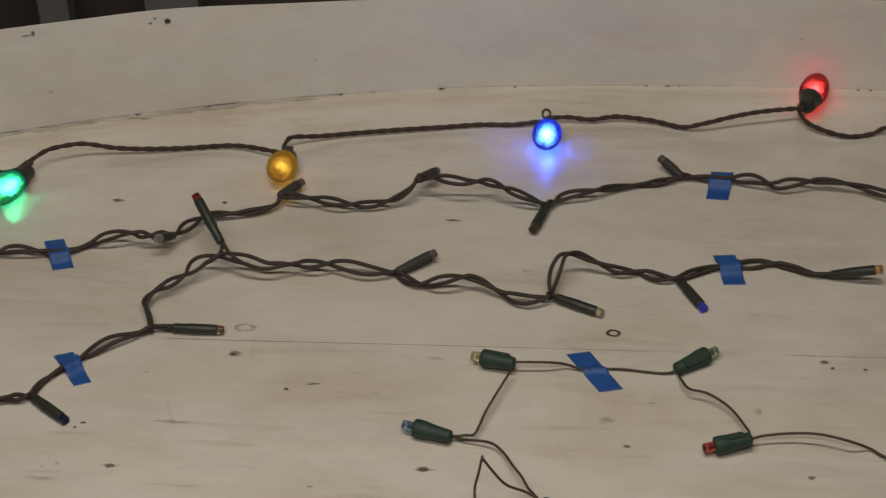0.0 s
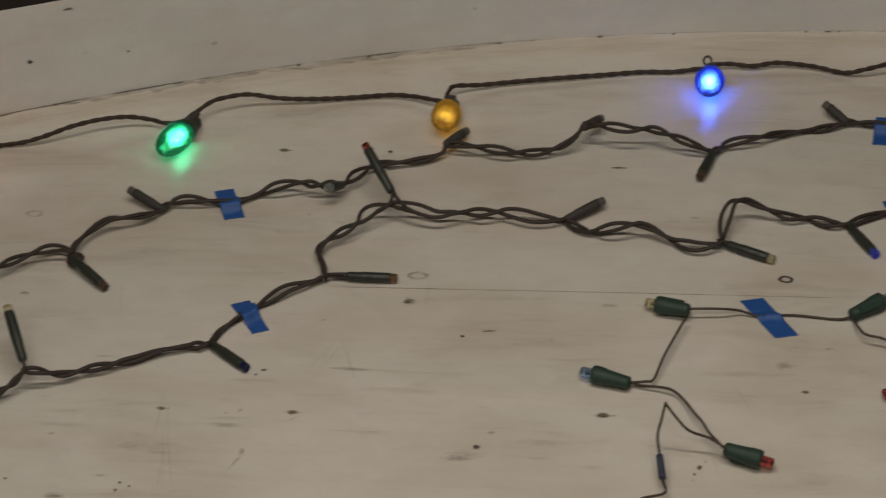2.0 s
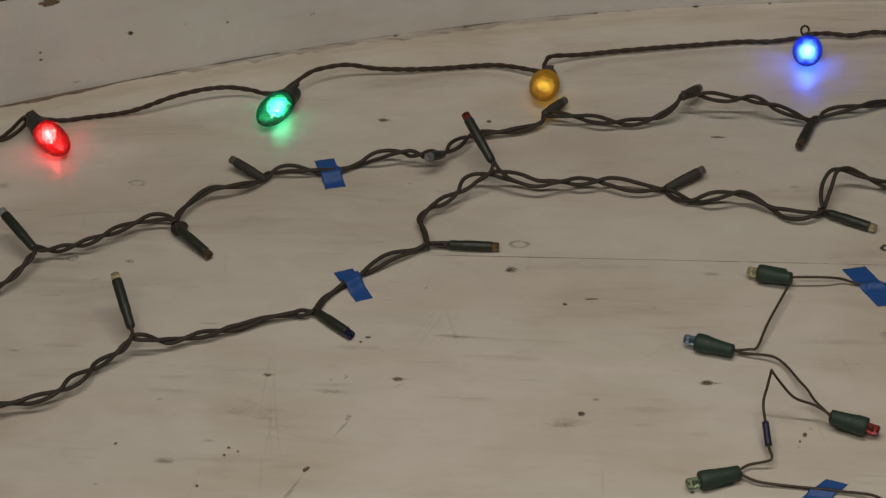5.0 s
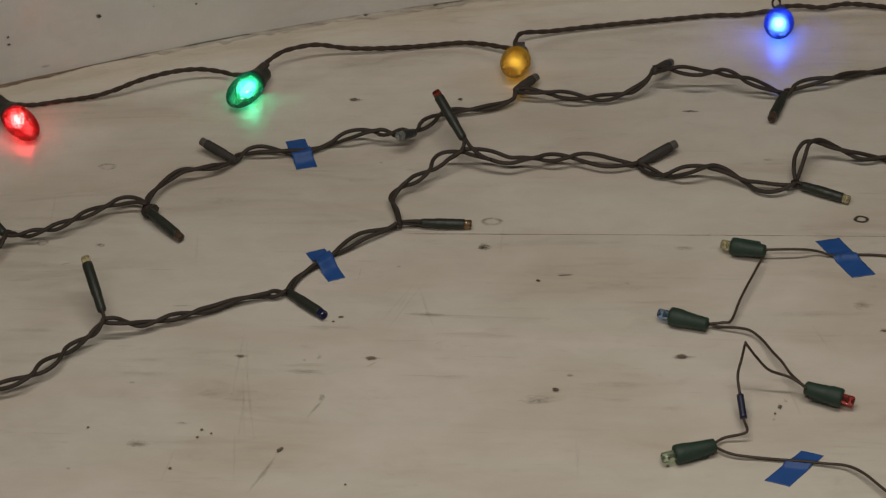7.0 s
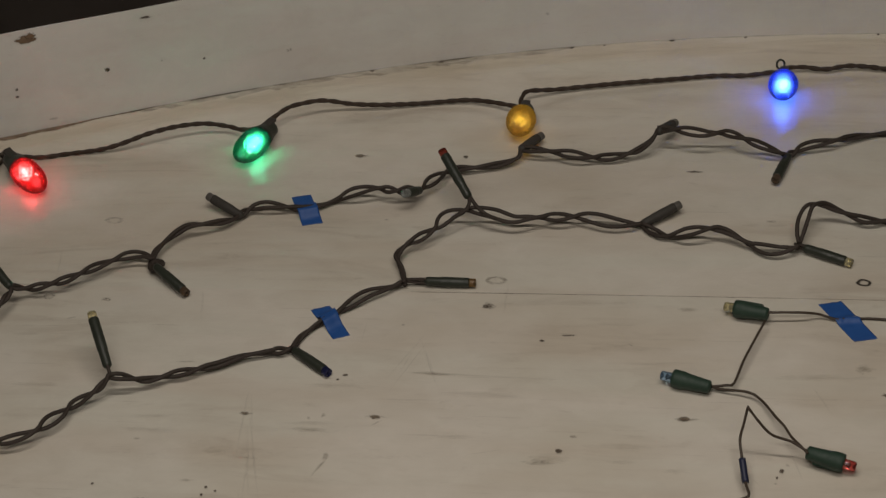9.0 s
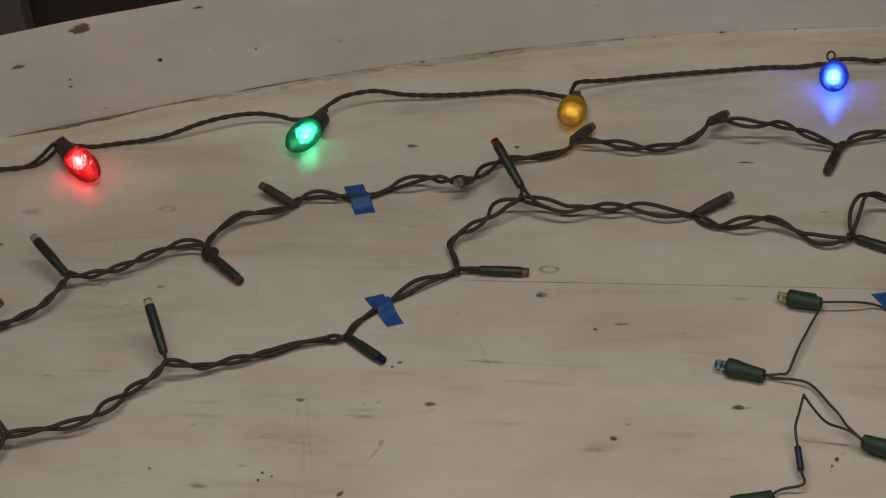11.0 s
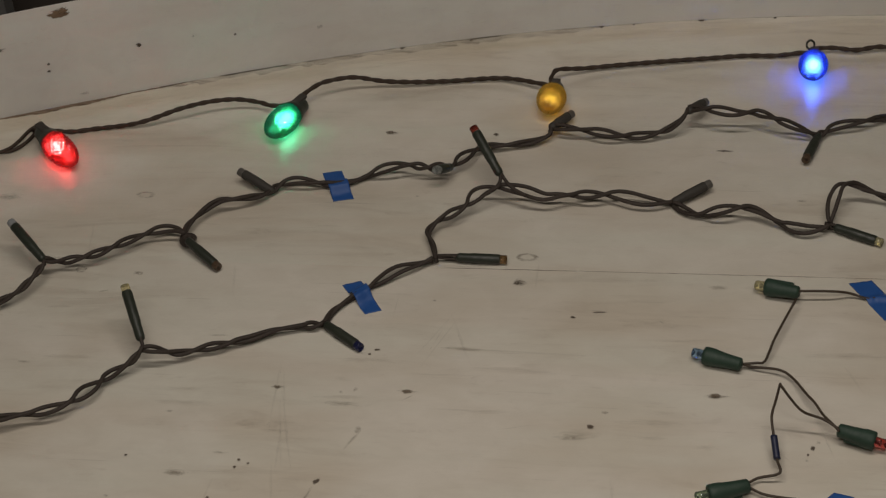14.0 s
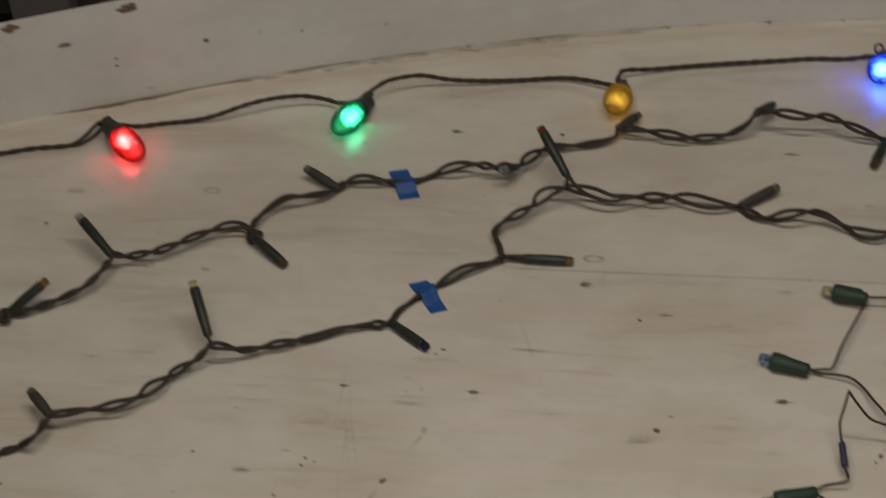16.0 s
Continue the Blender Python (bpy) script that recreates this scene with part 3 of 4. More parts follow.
CRACKS = [
    (-465, -443, 2.0, 'crack'),
    (-485, -459, 1.6, 'crack'),
    (-469, -455, 2.0, 'crack'),
    (-402, -373, 1.5, 'crack'),
]
CREASE_MARKS = [
    (32, 3.4),
    (-143, 4.0),
    (184, 5.7),
    (325, 5.1),
    (348, 9.1),
    (360, 3.4),
    (550, 3.4),
    (563, 4.6),
    (-217, 6.9),
    (-3, 5.7),
    (105, 6.9),
]
BULBS = [
    ((-567, 160, 24), (-521, 119, 14), 'red'),
    ((-303, 229, 14), (-328, 169, 18), 'green'),
    ((-41, 271, 8), (-44, 213, 26), 'amber'),
    ((225, 333, 9), (222, 277, 28), 'blue'),
    ((490, 359, 20), (508, 417, 18), 'red_dim'),
]
LOOP = (221, 345, 15)


# ---------------------------------------------------------------- the bench with its curved back board
def crease(x):
    """Where the back board meets the bench top."""
    return 0.10495 * x ** 4 + 0.02593 * x ** 3 + -0.24701 * x ** 2 + 0.15624 * x + 0.39939


X0, X1, Y0, JOINT = -1.0, 1.0, -0.62, -0.0135


def wood_strip(name, x0, x1, front, back, z0, z1, mat, parent, label, n=80):
    """A board between two lines front(x) and back(x), with eased upper edges."""
    xs = np.linspace(x0, x1, n)
    e = 0.00004
    v, f = [], []
    for x in xs:
        a, b = front(x), back(x)
        v += [(x, a, z0), (x, a, z1 - e), (x, a + e, z1), (x, b - e, z1), (x, b, z1 - e), (x, b, z0)]
    for i in range(n - 1):
        for j in range(6):
            f.append((i * 6 + j, i * 6 + (j + 1) % 6, (i + 1) * 6 + (j + 1) % 6, (i + 1) * 6 + j))
    f.append(tuple(range(6))[::-1])
    f.append(tuple((n - 1) * 6 + j for j in range(6)))
    f = [tuple(reversed(q)) for q in f]
    return mesh_object(name, v, f, mat, parent, label, smooth=False)


bench = thing("bench", "low whitewashed pine bench with a curved upright back board", "bench")
plank_front = wood_strip("plank", X0, X1, lambda x: Y0, lambda x: JOINT - 0.00002 + 0.0003 * math.sin(x * 9), -0.03, 0.0, M_PLANK, bench, "whitewashed plank with dark knots and flecks")
plank_back = wood_strip("plank", X0, X1, lambda x: JOINT + 0.00002 + 0.0003 * math.sin(x * 9), lambda x: crease(x) + 0.002, -0.03, 0.0, M_PLANK, bench, "whitewashed plank running along the back board", 240)


def back_board():
    n, v, f = 90, [], []
    for i in range(n):
        x = X0 + (X1 - X0) * i / (n - 1)
        y = crease(x)
        slope = (crease(x + 0.001) - crease(x - 0.001)) / 0.002
        nx, ny = -slope / math.hypot(slope, 1), 1 / math.hypot(slope, 1)
        top = 0.127 - 0.014 * min(1, max(0, (x + 0.2) / 0.3)) + 0.0006 * math.sin(x * 31)
        top -= 0.002
        ring = [(0.0003, -0.03), (0.0, 0.0), (0.0, 0.05), (0.0, top - 0.0003), (0.0001, top - 0.0001), (0.0003, top), (0.0050, top - 0.0070), (0.0055, -0.03)]
        v += [(x + d * nx, y + d * ny, z) for d, z in ring]
    k = len(ring)
    for i in range(n - 1):
        for j in range(k):
            f.append((i * k + j, (i + 1) * k + j, (i + 1) * k + (j + 1) % k, i * k + (j + 1) % k))
    f.append(tuple(range(k)))
    f.append(tuple((n - 1) * k + j for j in range(k))[::-1])
    return mesh_object("back_board", v, f, M_BOARD, bench, "curved white-painted back board with chipped upper edge", smooth=False)


board = back_board()
for x, y in ((-0.92, -0.55), (0.92, -0.55), (-0.92, 0.0), (0.92, 0.2)):
    bm = bmesh.new()
    bmesh.ops.create_cube(bm, size=1.0, matrix=Matrix.Translation((x, y, -0.24)) @ Matrix.Diagonal((0.06, 0.06, 0.42, 1)))
    bmesh.ops.bevel(bm, geom=bm.edges[:], offset=0.003, segments=1)
    part("leg", bm, M_BOARD, bench)


def mark(kind, centre, across, up, width, depth, parent, turn=0.0):
    """A stain of about width by depth millimetres lying on a surface."""
    n = 20
    c, a, b = Vector(centre), Vector(across).normalized(), Vector(up).normalized()
    v, uvs = [c], [(0.0, 0.0)]
    for j in range(n):
        t = 2 * math.pi * j / n
        u, w = math.cos(t), math.sin(t)
        v.append(c + a * (u * width * 0.0009) + b * (w * depth * 0.0009))
        uvs.append((u, w))
    f = [(0, 1 + j, 1 + (j + 1) % n) for j in range(n)]
    names = {"knot": "knot", "ring": "knot", "heart": "knot", "curl": "knot", "crack": "crack", "faint_ring": "knot", "spot": "fleck", "faint": "smudge", "scratch": "scratch", "chip": "chip", "hole": "nail_hole", "yellowed": "stain", "pencil": "scratch", "smear": "smudge"}
    ob = mesh_object(names[kind], v, f, STAINS[kind], parent, smooth=False)
    layer = ob.data.uv_layers.new(name="UVMap")
    for lp in ob.data.loops:
        layer.data[lp.index].uv = uvs[lp.vertex_index]
    return ob


for i, (x, y, w, d, kind) in enumerate(MARKS + MARKS_NEAR + MARKS_LEFT + SMEARS):
    mark(kind, (x / 1000, y / 1000, 0.0004 + 0.00002 * i), (1, 0.02 * (i % 5 - 2), 0), (0, 1, 0), w * 0.72, d * 0.78, plank_front if y / 1000 < JOINT else plank_back)
for i, (x0, y0, x1, y1) in enumerate(SCRATCHES):
    a, b = Vector((x0 / 1000, y0 / 1000, 0)), Vector((x1 / 1000, y1 / 1000, 0))
    mark("pencil", (a + b) / 2 + Vector((0, 0, 0.0003)), b - a, (b - a).cross(Vector((0, 0, 1))), (b - a).length * 1100, 1.5 + 0.5 * (i % 3), plank_front if y0 / 1000 < JOINT else plank_back)
for i, (x0, y0, x1, y1, w, kind) in enumerate(DIRT):
    a, b = Vector((x0 / 1000, y0 / 1000, 0)), Vector((x1 / 1000, y1 / 1000, 0))
    mark(kind, (a + b) / 2 + Vector((0, 0, 0.00035 + 0.00001 * i)), b - a, (b - a).cross(Vector((0, 0, 1))), (b - a).length * 620, w * 0.8, plank_front if y0 / 1000 < JOINT else plank_back)
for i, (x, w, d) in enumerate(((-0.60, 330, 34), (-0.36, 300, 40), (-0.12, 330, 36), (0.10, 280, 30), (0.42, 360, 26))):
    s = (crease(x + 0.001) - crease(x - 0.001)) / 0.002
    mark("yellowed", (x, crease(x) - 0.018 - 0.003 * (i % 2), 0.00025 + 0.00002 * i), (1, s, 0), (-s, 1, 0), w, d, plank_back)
for i, (x, z, w, h, kind) in enumerate(BOARD_MARKS):
    x, z = x / 1000, z / 1000
    s = (crease(x + 0.001) - crease(x - 0.001)) / 0.002
    n = Vector((s, -1, 0)).normalized()
    mark(kind, Vector((x, crease(x), z)) + n * (0.0006 + 0.00002 * i), (1, s, 0), (0, 0, 1), w * 0.75, h * 0.75, board)


def split_strip():
    """Bare wood where the paint has split along the crease, tapering to both ends, ragged."""
    n, v, f = 150, [], []
    for i in range(n):
        x = -0.645 + 0.20 * i / (n - 1)
        w = 0.0075 * max(0.0, 1 - abs(x + 0.585) / 0.062) if x < -0.585 else 0.0075 * max(0.0, 1 - (x + 0.585) / 0.15) ** 1.2
        w = max(0.0004, w * (1 + 0.45 * noise.noise((x * 60, 2.0, 0.5)) + 0.35 * noise.noise((x * 190, 4.0, 0.5))))
        y = crease(x) - 0.0008 + 0.0009 * noise.noise((x * 33, 6.0, 0))
        v += [(x, y - w, 0.0003), (x, y - w * 0.5, 0.0009), (x, y, 0.0005)]
    for i in range(n - 1):
        a = i * 3
        f += [(a, a + 3, a + 4, a + 1), (a + 1, a + 4, a + 5, a + 2)]
    return mesh_object("split", v, f, M_SPLIT, plank_back, "bare brown wood in a split of the paint")


split_strip()
# dirt in the joint between the two planks, thick in places and worn away in others
for i in range(84):
    x = -0.66 + 0.016 * i + 0.008 * noise.noise((i * 1.7, 3.0, 0))
    depth = 0.6 + 0.8 * noise.noise((x * 9, 8.0, 0)) + 0.5 * noise.noise((x * 47, 2.0, 0)) + (0.35 if -0.13 < x < 0.22 else 0.0 if x > -0.13 else -0.3)
    if depth > 0.5:
        mark("crack", (x, JOINT + 0.0003 * math.sin(x * 9), 0.0005 + 0.00002 * (i % 2)), (1, 0.0027 * math.cos(x * 9), 0), (0, 1, 0), 22 + 16 * noise.noise((i * 0.9, 5.0, 0)), depth, plank_back)
for i, (x0, x1, w, kind) in enumerate(CRACKS):
    steps = max(2, int((x1 - x0) / 18))
    for j in range(steps):
        x = (x0 + (x1 - x0) * (j + 0.5) / steps) / 1000
        s = (crease(x + 0.001) - crease(x - 0.001)) / 0.002
        n = Vector((s, -1, 0)).normalized()
        wob = 0.0012 + 0.0009 * noise.noise((x * 60, 1.0, 0))
        mark(kind, Vector((x, crease(x), 0.0006 + 0.00002 * (i + j % 3))) + n * wob, (1, s + 0.05 * noise.noise((x * 45, 4.0, 0)), 0), (0, 1, 0), (x1 - x0) / steps * 0.72, w * (0.8 + 0.5 * noise.noise((x * 80, 7.0, 0))), plank_back)


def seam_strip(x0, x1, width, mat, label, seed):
    """A ribbon lying along the foot of the back board, uneven in width: the dirt line and the wider brown band."""
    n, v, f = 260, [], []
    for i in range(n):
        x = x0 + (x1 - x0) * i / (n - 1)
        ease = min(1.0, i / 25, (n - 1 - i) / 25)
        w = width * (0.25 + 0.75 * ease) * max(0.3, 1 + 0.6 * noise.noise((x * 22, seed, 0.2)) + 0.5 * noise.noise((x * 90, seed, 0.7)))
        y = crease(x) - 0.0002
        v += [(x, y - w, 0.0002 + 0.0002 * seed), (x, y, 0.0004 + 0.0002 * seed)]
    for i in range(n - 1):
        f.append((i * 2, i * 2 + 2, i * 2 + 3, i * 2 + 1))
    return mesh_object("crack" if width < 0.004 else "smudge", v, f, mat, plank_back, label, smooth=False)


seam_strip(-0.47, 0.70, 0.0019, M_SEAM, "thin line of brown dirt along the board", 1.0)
# wider band beside the dirt line: patchy brown colour over the plank
seam_strip(-0.47, 0.0, 0.0115, M_FOOT_BAND, "patchy brownish band along the board", 2.0)
for i, (x, w) in enumerate(CREASE_MARKS):
    x = x / 1000
    s = (crease(x + 0.001) - crease(x - 0.001)) / 0.002
    n = Vector((s, -1, 0)).normalized()
    mark("spot", Vector((x, crease(x), 0.0)) + n * 0.0025 + Vector((0, 0, 0.0004)), (1, s, 0), (0, 1, 0), w * 0.6, 3, plank_back)


# ---------------------------------------------------------------- strings of lamps
def tube_socket(base, tip, colour, parent):
    """A slim tube holder fed by two short leads, with a concave light-emitting tip."""
    m, L = along(base, tip)
    lead = max(0.0, L - (56.0 if tip[2] > 20 else 47.0))
    body = L - 6.5
    long = body - lead
    prof = [(1.6, lead - 2), (3.9, lead), (4.3, lead + 2), (4.4, lead + long * 0.3), (4.75, lead + long * 0.34), (4.9, lead + long * 0.4), (4.9, body - 1.2), (4.6, body), (4.2, body + 0.3)]
    v, f = lathe(prof, 16)
    s = placed(mesh_object("socket", v, f, M_TUBE_GREY if colour == "clear" else M_TUBE, parent), m)
    v, f = lathe([(4.2, body - 2), (4.3, body + 1), (4.3, L - 1), (4.0, L), (3.2, L), (1.5, L - 2.2), (0.3, L - 2.6)], 16)
    mesh_object("led_tip", v, f, TIPS[colour], s, TIP_WORDS[colour] + " plastic tip")
    if lead > 3:
        for k in (-1, 1):
            w = np.array([[0.0022 * k * min(1, 0.4 + u), 0, u * (lead + 4) / 1000] for u in np.linspace(0, 1, 8)])
            w = np.array([m @ Vector(p) for p in w])
            tube("lead", w, 0.0016, M_WIRE, parent)
    return s


def cone_socket(base, tip, colour, parent, lean):
    """A flared holder with a clip rib, and a clear capsule in its mouth."""
    m, L = along(base, tip)
    m = m @ Matrix.Rotation(lean, 4, "Z")
    body = L * 0.76
    prof = [(3.0, -1.0), (5.4, 0.0), (6.0, 1.0), (6.5, body * 0.3), (7.5, body * 0.62), (8.2, body * 0.7), (8.4, body - 3), (8.0, body - 0.6), (7.0, body), (5.2, body), (5.0, body - 3)]
    v, f = lathe(prof, 22)
    s = placed(mesh_object("socket", v, f, M_SOCKET, parent), m)
    bm = bmesh.new()
    bmesh.ops.create_cube(bm, size=1.0, matrix=Matrix.Translation((0.0062, 0, body * 0.0005)) @ Matrix.Diagonal((0.004, 0.006, body * 0.0006, 1)))
    bmesh.ops.bevel(bm, geom=bm.edges[:], offset=0.0009, segments=2)
    part("clip", bm, M_SOCKET, s)
    v, f = lathe([(4.3, body - 2), (4.5, body + 1), (4.5, L - 1.4), (4.0, L - 0.4), (3.3, L), (2.4, L - 1.0), (0.5, L - 3.2)], 18)
    mesh_object("lens", v, f, TIPS[colour], s, TIP_WORDS[colour] + " clear lens")
    v, f = lathe([(1.0, body - 3), (1.4, L - 7), (2.2, L - 5.5), (0.8, L - 4.6)], 8)
    mesh_object("diode", v, f, M_HOLDER, s, "dark diode inside the lens")
    return s


def string_of(name, label, runs, radius, gap, pitch, mat, turns=None, group="strings of lights"):
    s = thing(name, label, "string lights", group)
    for i, r in enumerate(runs):
        twisted_pair(r, radius, gap, pitch * (0.92 + 0.05 * (i % 4)), 0.9 * i, mat, s, turns[i] if turns else ())
    return s


back_string = string_of("string_lights", "dark twisted string of mini lights with slim tube sockets",
                        [BACK_A, BACK_B, BACK_C, BACK_D, BACK_E, BACK_F, BACK_G, BACK_H, BACK_I], 0.0020, 0.0050, 0.078, M_WIRE,
                        [BACK_A_TURNS, BACK_B_TURNS, BACK_C_TURNS, BACK_D_TURNS, BACK_E_TURNS, BACK_F_TURNS, BACK_G_TURNS, BACK_H_TURNS, BACK_I_TURNS])
for r, thick, tight in ((BACK_LOOP, 0.0027, 0.62), (BACK_LOOP_LEFT, 0.0024, 0.75)):
    mid = np.mean(r, axis=0)
    tube("wire", spline([mid + (np.array(p) - mid) * (tight, tight, 1.0) for p in r]), thick, M_WIRE, back_string)
for b, t, c in BACK_LAMPS:
    tube_socket(b, t, c, back_string)
front_string = string_of("string_lights", "dark twisted string of mini lights ending in an amber tip",
                         [FRONT_A, FRONT_B, FRONT_C, FRONT_D, FRONT_E, FRONT_F, FRONT_G, FRONT_H, FRONT_I], 0.0020, 0.0056, 0.090, M_WIRE,
                         [FRONT_A_TURNS, FRONT_B_TURNS, FRONT_C_TURNS, FRONT_D_TURNS, FRONT_E_TURNS, FRONT_F_TURNS, FRONT_G_TURNS, FRONT_H_TURNS, FRONT_I_TURNS])
for b, t, c in FRONT_LAMPS:
    tube_socket(b, t, c, front_string)
for lead in ([(-79, 92, 32), (-79, 86, 28), (-83, 80, 24), (-92, 74, 21)], [(-78, 92, 32), (-72, 84, 28), (-63, 76, 25), (-52, 70, 23)]):
    tube("lead", spline(lead), 0.0019, M_WIRE, front_string)

thin_string = thing("string_lights", "thin single-wire string with flared green sockets and coloured lenses", "string lights", "strings of lights")
for r in (THIN_A, THIN_B, THIN_C, THIN_D, THIN_E, THIN_F, THIN_G):
    tube("wire", spline(r), 0.0012, M_THIN, thin_string)
for i, (b, t, c) in enumerate(THIN_LAMPS):
    cone_socket(b, t, c, thin_string, 0.7 * i)
sleeve = spline(THIN_F[8:10])
tube("sleeve", sleeve, 0.003, M_SLEEVE, thin_string, 10, "dark blue splice sleeve")

bulb_string = string_of("string_lights", "brown twisted cord with large lit faceted coloured bulbs",
                        [CORD_A, CORD_B, CORD_C, CORD_D, CORD_E, CORD_F], 0.0019, 0.0007, 0.027, M_CORD,
                        [CORD_A_TURNS, (), (), (), (), ()])

def lens_plastic(name, colour, pale, glow, cloudy=0.27):
    """Tinted moulded plastic: bends light through its facets, part milky, with a faint gloss."""
    m = bpy.data.materials.new(name)
    m.use_nodes = True
    nt = m.node_tree
    nt.nodes.remove(nt.nodes["Principled BSDF"])
    out = nt.nodes["Material Output"]
    bend = nt.nodes.new("ShaderNodeBsdfRefraction")
    milk = nt.nodes.new("ShaderNodeBsdfTranslucent")
    skin = nt.nodes.new("ShaderNodeBsdfDiffuse")
    gloss = nt.nodes.new("ShaderNodeBsdfGlossy")
    shine = nt.nodes.new("ShaderNodeEmission")
    bend.inputs["IOR"].default_value, bend.inputs["Roughness"].default_value = 1.28, 0.02
    gloss.inputs["Roughness"].default_value = 0.08
    for n in (milk, skin, shine):
        n.inputs["Color"].default_value = (*colour, 1)
    bend.inputs["Color"].default_value = (*pale, 1)
    shine.inputs["Strength"].default_value = glow

    def blend(fac, a, b):
        n = nt.nodes.new("ShaderNodeMixShader")
        n.inputs[0].default_value = fac
        link(nt, a, n.inputs[1])
        link(nt, b, n.inputs[2])
        return n.outputs[0]

    body = blend(cloudy, bend.outputs[0], blend(0.45, milk.outputs[0], skin.outputs[0]))
    add = nt.nodes.new("ShaderNodeAddShader")
    link(nt, blend(0.08, body, gloss.outputs[0]), add.inputs[0])
    link(nt, shine.outputs[0], add.inputs[1])
    link(nt, add.outputs[0], out.inputs["Surface"])
    return m


LENS = {
    "red": (lens_plastic("red_lens", (0.9, 0.035, 0.045), (1.0, 0.30, 0.30), 0.02, 0.13), glowing("red_led", (1.0, 0.78, 0.76), 26)),
    "red_dim": (lens_plastic("dim_red_lens", (0.7, 0.045, 0.05), (1.0, 0.36, 0.36), 0.0, 0.18), glowing("dim_red_led", (1.0, 0.7, 0.68), 12)),
    "green": (lens_plastic("green_lens", (0.008, 0.36, 0.2), (0.2, 0.78, 0.54), 0.005, 0.11), glowing("green_led", (1.0, 1.0, 0.97), 16)),
    "amber": (lens_plastic("amber_lens", (0.88, 0.55, 0.08), (1.0, 0.84, 0.38), 0.03, 0.2), glowing("amber_led", (1.0, 0.88, 0.55), 3.6)),
    "blue": (lens_plastic("blue_lens", (0.03, 0.13, 0.9), (0.42, 0.62, 1.0), 0.0, 0.11), glowing("blue_led", (0.29, 0.42, 1.0), 26)),
}


def faceted_bulb(base, tip, colour, parent, loop=False):
    """A strawberry-shaped lens covered with small diamond pyramids, lit from within, in a short holder."""
    m, L = along(base, tip)
    k = L / 62.0
    n0 = 17 * k
    v, f = lathe([(4.0, -1), (7.0, 0), (8.6, 2 * k), (9.2, 7 * k), (9.8, 11 * k), (11.6, 16 * k), (12.2, 19 * k), (11.4, 20 * k)], 22)
    h = placed(mesh_object("holder", v, f, M_HOLDER, parent), m)
    bm = bmesh.new()
    bmesh.ops.create_cube(bm, size=1.0, matrix=Matrix.Translation((0.0078, 0, 0.0065 * k)) @ Matrix.Diagonal((0.0032, 0.0085, 0.019 * k, 1)))
    bmesh.ops.bevel(bm, geom=bm.edges[:], offset=0.0007, segments=1)
    part("clip", bm, M_CLIP, h, "flat dark clip")

    def radius(u):
        if u < 0.36:
            return 15.0 * (0.74 + 0.26 * math.sin(u / 0.36 * math.pi / 2))
        w = (u - 0.36) / 0.64
        return max(0.0, 15.0 * (1 - w ** 2.3) ** 0.52)

    def spot(u):
        return radius(u), n0 + u * (L - n0)

    def knurl(around, peak, valley, inset=0.0):
        """Rings from the holder to the tip whose points rise and fall in turn, so that the skin is made of small diamonds."""
        fine = [spot(i / 400) for i in range(401)]
        run = [0.0]
        for p, q in zip(fine, fine[1:]):
            run.append(run[-1] + math.hypot(q[0] - p[0], q[1] - p[1]))
        rows = max(8, round(run[-1] / (2 * math.pi * 15.0 / around)))
        out, faces = [], []
        for i in range(rows):
            at = run[-1] * i / rows
            k = min(399, max(1, next(j for j in range(401) if run[j] >= at)))
            (r0, z0), (r1, z1), (r, z) = fine[k - 1], fine[k + 1], fine[k]
            size = math.hypot(r1 - r0, z1 - z0)
            nr, nz = (z1 - z0) / size, (r0 - r1) / size
            soft = r / 15.0
            for j in range(around):
                d = (peak if (i + j) % 2 == 0 else valley) * soft - inset
                t = 2 * math.pi * j / around
                out.append(((r + d * nr) * math.cos(t) / 1000, (r + d * nr) * math.sin(t) / 1000, (z + d * nz) / 1000))
        for i in range(rows - 1):
            for j in range(around):
                p, q = i * around + j, i * around + (j + 1) % around
                p2, q2 = p + around, q + around
                faces += [(p, q, q2), (p, q2, p2)] if (i + j) % 2 else [(p, q, p2), (q, q2, p2)]
        out.append((0.0, 0.0, (L - inset) / 1000))
        tip_at = len(out) - 1
        faces += [((rows - 1) * around + j, (rows - 1) * around + (j + 1) % around, tip_at) for j in range(around)]
        return out, faces

    v, f = knurl(36, 0.55, -0.52)
    inner, turned = knurl(24, 0.0, 0.0, 1.8)
    o = len(v)
    v += inner
    f += [(o + p, o + r, o + q) for p, q, r in turned]
    mesh_object("lens", v, f, LENS[colour][0], h, colour.split("_")[0] + " faceted lens", smooth=False)
    g = {"green": 1.55, "red": 1.15, "blue": 1.85}.get(colour, 1.0)
    reach = 2.2 if colour == "green" else g
    e = n0 + (9.0 if colour == "red_dim" else 0.0)
    v, f = lathe([(1.2, e + 6), (3.8 * g, e + 7.5), (4.8 * g, e + 11), (4.2 * g, e + 11 + 4 * g), (3.0 * g, e + 11 + 6 * reach), (1.4, e + 11 + 7 * reach)], 14)
    mesh_object("led", v, f, LENS[colour][1], h, "glowing light source")
    if loop:
        ring = np.array([(LOOP[0] / 1000 + 0.0040 * math.sin(t), LOOP[1] / 1000, LOOP[2] / 1000 - 0.0058 * math.cos(t)) for t in np.linspace(0, 2 * math.pi, 24)])
        tube("hanging_loop", ring, 0.0012, M_HOLDER, parent)
    return h


for b, t, c in BULBS:
    faceted_bulb(b, t, c, bulb_string, c == "blue")


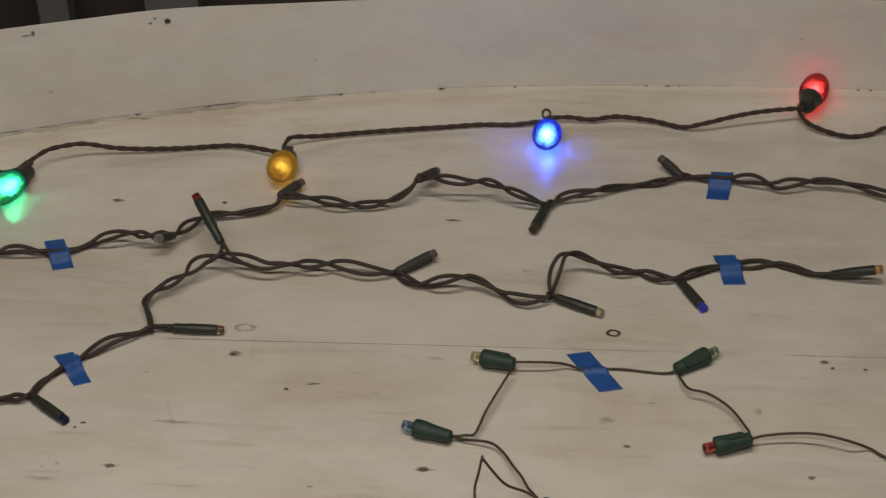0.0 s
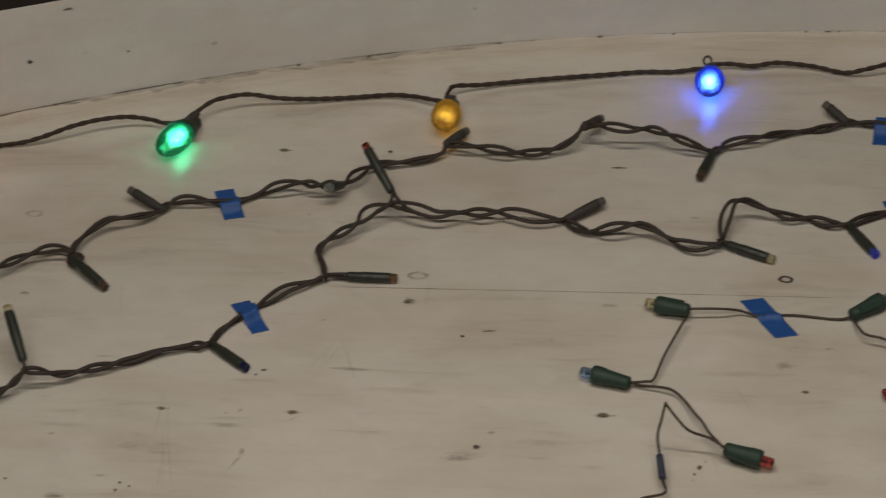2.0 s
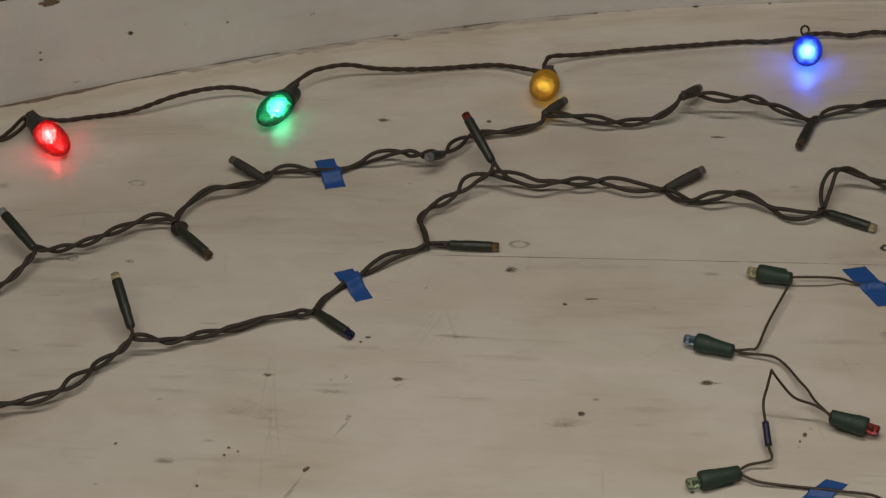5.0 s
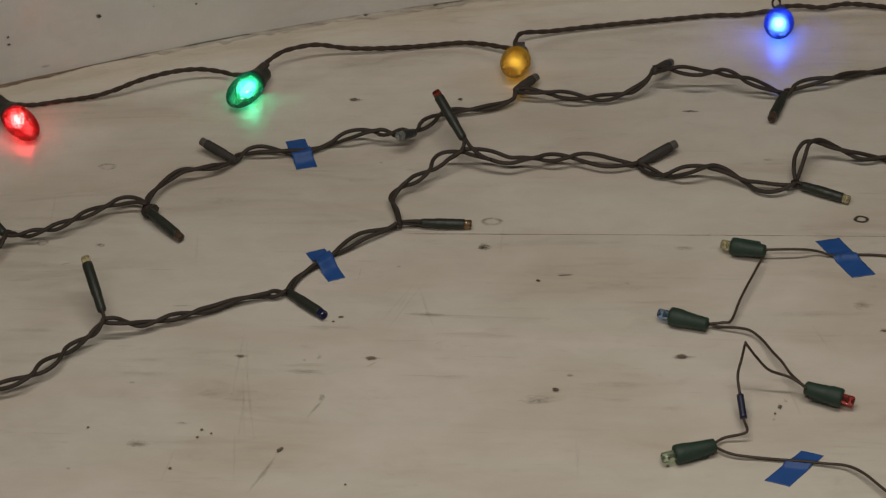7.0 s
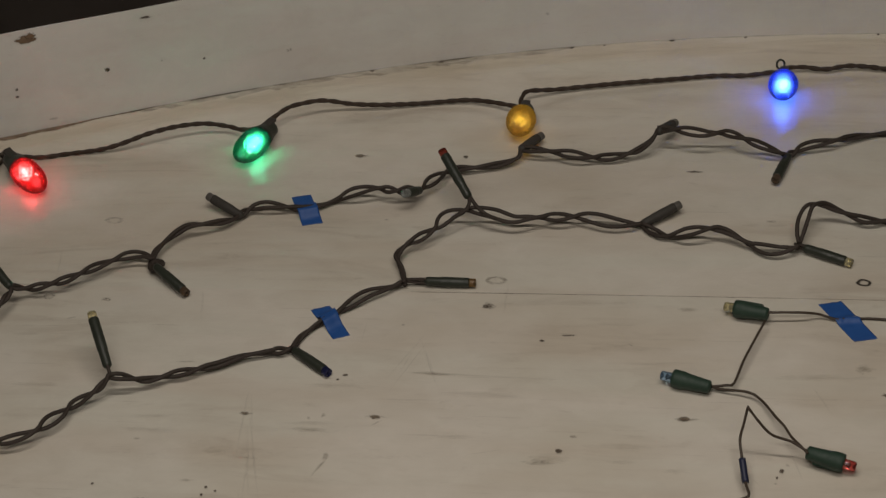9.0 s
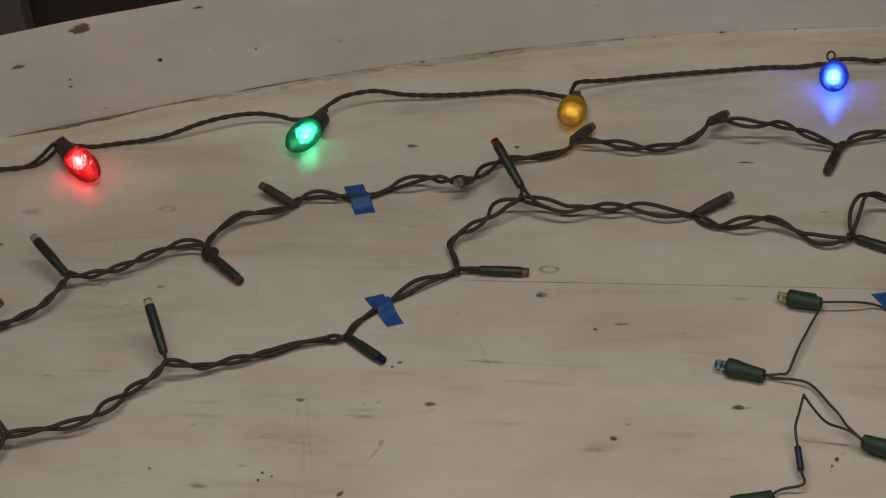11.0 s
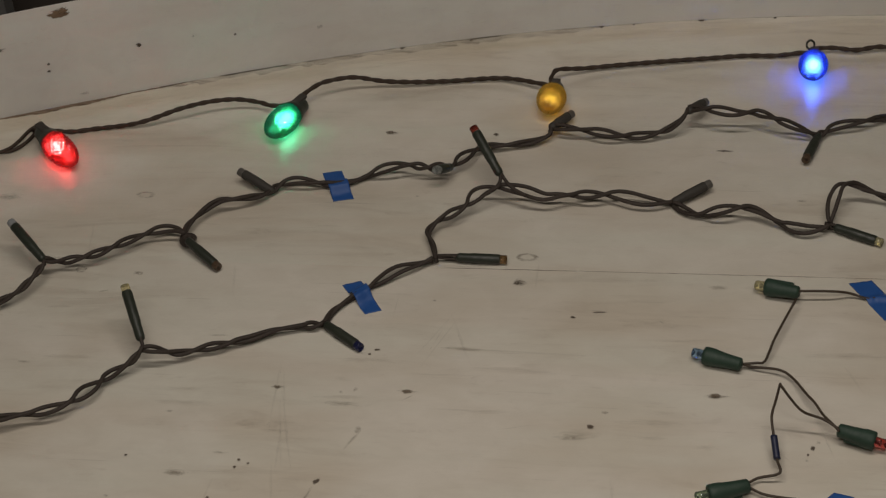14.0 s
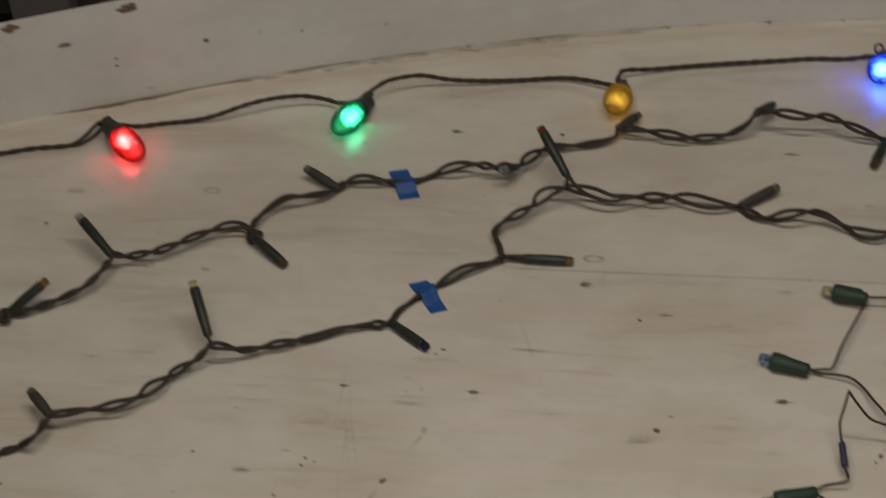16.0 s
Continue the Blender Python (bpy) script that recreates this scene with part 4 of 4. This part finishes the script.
# ---------------------------------------------------------------- pieces of tape
CABLES = np.vstack([spline(r, 0.004) for r in (BACK_D, BACK_I, FRONT_D, FRONT_I)])
THIN_CABLES = np.vstack([spline(r, 0.004) for r in (THIN_C, THIN_G)])


def tape(corners, seed):
    """A torn strip pressed over the wires, with the bump that they make."""
    p = [Vector((x / 1000, y / 1000, 0)) for x, y in corners]
    nu, nv = 14, 36
    top, uvs = [], []
    for i in range(nv):
        for j in range(nu):
            a, b = i / (nv - 1), j / (nu - 1)
            q = p[0].lerp(p[1], b).lerp(p[3].lerp(p[2], b), a)
            q = q + (p[3] - p[0]) * (0.012 * noise.noise((b * 6, seed, 0)) * (1 if a in (0, 1) else 0))
            d1 = float(np.min(np.hypot(CABLES[:, 0] - q.x, CABLES[:, 1] - q.y)))
            d2 = float(np.min(np.hypot(THIN_CABLES[:, 0] - q.x, THIN_CABLES[:, 1] - q.y)))
            z = 0.0007 + max(min(0.0080, 0.011 * math.exp(-(d1 / 0.0075) ** 2)), 0.0034 * math.exp(-(d2 / 0.0036) ** 2))
            z += 0.0004 * noise.noise((q.x * 180, q.y * 180, seed))
            top.append((q.x, q.y, max(z, 0.0007)))
            uvs.append((b, a * 2.2))
    n = nu * nv
    v = top + [(x, y, z - 0.0004) for x, y, z in top]
    f = []
    for i in range(nv - 1):
        for j in range(nu - 1):
            a, b, c, d = i * nu + j, i * nu + j + 1, (i + 1) * nu + j + 1, (i + 1) * nu + j
            f += [(d, c, b, a), (a + n, b + n, c + n, d + n)]
    rim = [j for j in range(nu)] + [i * nu + nu - 1 for i in range(1, nv)] + [(nv - 1) * nu + j for j in range(nu - 2, -1, -1)] + [i * nu for i in range(nv - 2, 0, -1)]
    for a, b in zip(rim, rim[1:] + rim[:1]):
        f.append((a, b, b + n, a + n))
    ob = mesh_object("tape", v, f, M_TAPE)
    layer = ob.data.uv_layers.new(name="UVMap")
    for lp in ob.data.loops:
        layer.data[lp.index].uv = uvs[lp.vertex_index % n]
    return tagged(ob, "strip of blue masking tape holding wires to the bench", "tape", "pieces of blue tape")


for i, t in enumerate(TAPES):
    tape(t, i * 3.7)


# ---------------------------------------------------------------- the room round the bench
def slab(name, lo, hi, mat, label, category):
    bm = bmesh.new()
    c = [(a + b) / 2 for a, b in zip(lo, hi)]
    s = [b - a for a, b in zip(lo, hi)]
    bmesh.ops.create_cube(bm, size=1.0, matrix=Matrix.Translation(c) @ Matrix.Diagonal((*s, 1)))
    me = bpy.data.meshes.new(name)
    bm.to_mesh(me)
    bm.free()
    me.materials.append(mat)
    return tagged(new(name, me), label, category, kind="structure")


M_FLOOR = plastic("dark_floor", (0.02, 0.016, 0.013), 0.5, 0.1, 40.0)
M_ROOM = plastic("dull_wall_paint", (0.42, 0.40, 0.37), 0.8, 0.1, 30.0)
FZ = -0.45
slab("floor", (-3, -3.2, FZ - 0.1), (3, 3.0, FZ), M_FLOOR, "dark worn floor below the bench", "floor")
slab("wall_north", (-3, 3.0, FZ), (3, 3.1, 2.15), M_ROOM, "dull plain wall of the room", "wall")
slab("wall_south", (-3, -3.3, FZ), (3, -3.2, 2.15), M_ROOM, "dull plain wall of the room", "wall")
slab("wall_west", (-3.1, -3.2, FZ), (-3, 3.0, 2.15), M_ROOM, "dull plain wall of the room", "wall")
slab("wall_east", (3, -3.2, FZ), (3.1, 3.0, 2.15), M_ROOM, "dull plain wall of the room", "wall")
slab("ceiling", (-3.1, -3.3, 2.15), (3.1, 3.1, 2.25), M_ROOM, "plain ceiling of the room", "ceiling")


# ---------------------------------------------------------------- what stands in the shade behind the bench
M_DARK = plastic("black_brown_wood", (0.085, 0.07, 0.058), 0.6, 0.1, 60.0)
M_GREY = plastic("grey_painted_upright", (0.2, 0.195, 0.185), 0.6, 0.1, 60.0)


def box_part(name, lo, hi, mat, parent, label=""):
    bm = bmesh.new()
    c = [(a + b) / 2 for a, b in zip(lo, hi)]
    d = [b - a for a, b in zip(lo, hi)]
    bmesh.ops.create_cube(bm, size=1.0, matrix=Matrix.Translation(c) @ Matrix.Diagonal((*d, 1)))
    bmesh.ops.bevel(bm, geom=bm.edges[:], offset=0.002, segments=1)
    return part(name, bm, mat, parent, label)


shelf = thing("shelf_unit", "dark wooden shelf unit with grey uprights behind the bench", "shelf")
box_part("back_panel", (-1.3, 1.06, FZ), (0.5, 1.08, 0.25), M_DARK, shelf, "black-brown panel")
for x0, x1 in ((-0.487, -0.446), (-0.34, -0.268), (-0.99, -0.90)):
    box_part("upright", (x0, 0.90, FZ), (x1, 0.93, 0.2), M_GREY, shelf, "grey painted upright")
box_part("shelf_board", (-1.3, 0.931, -0.06), (0.5, 1.059, -0.04), M_DARK, shelf)
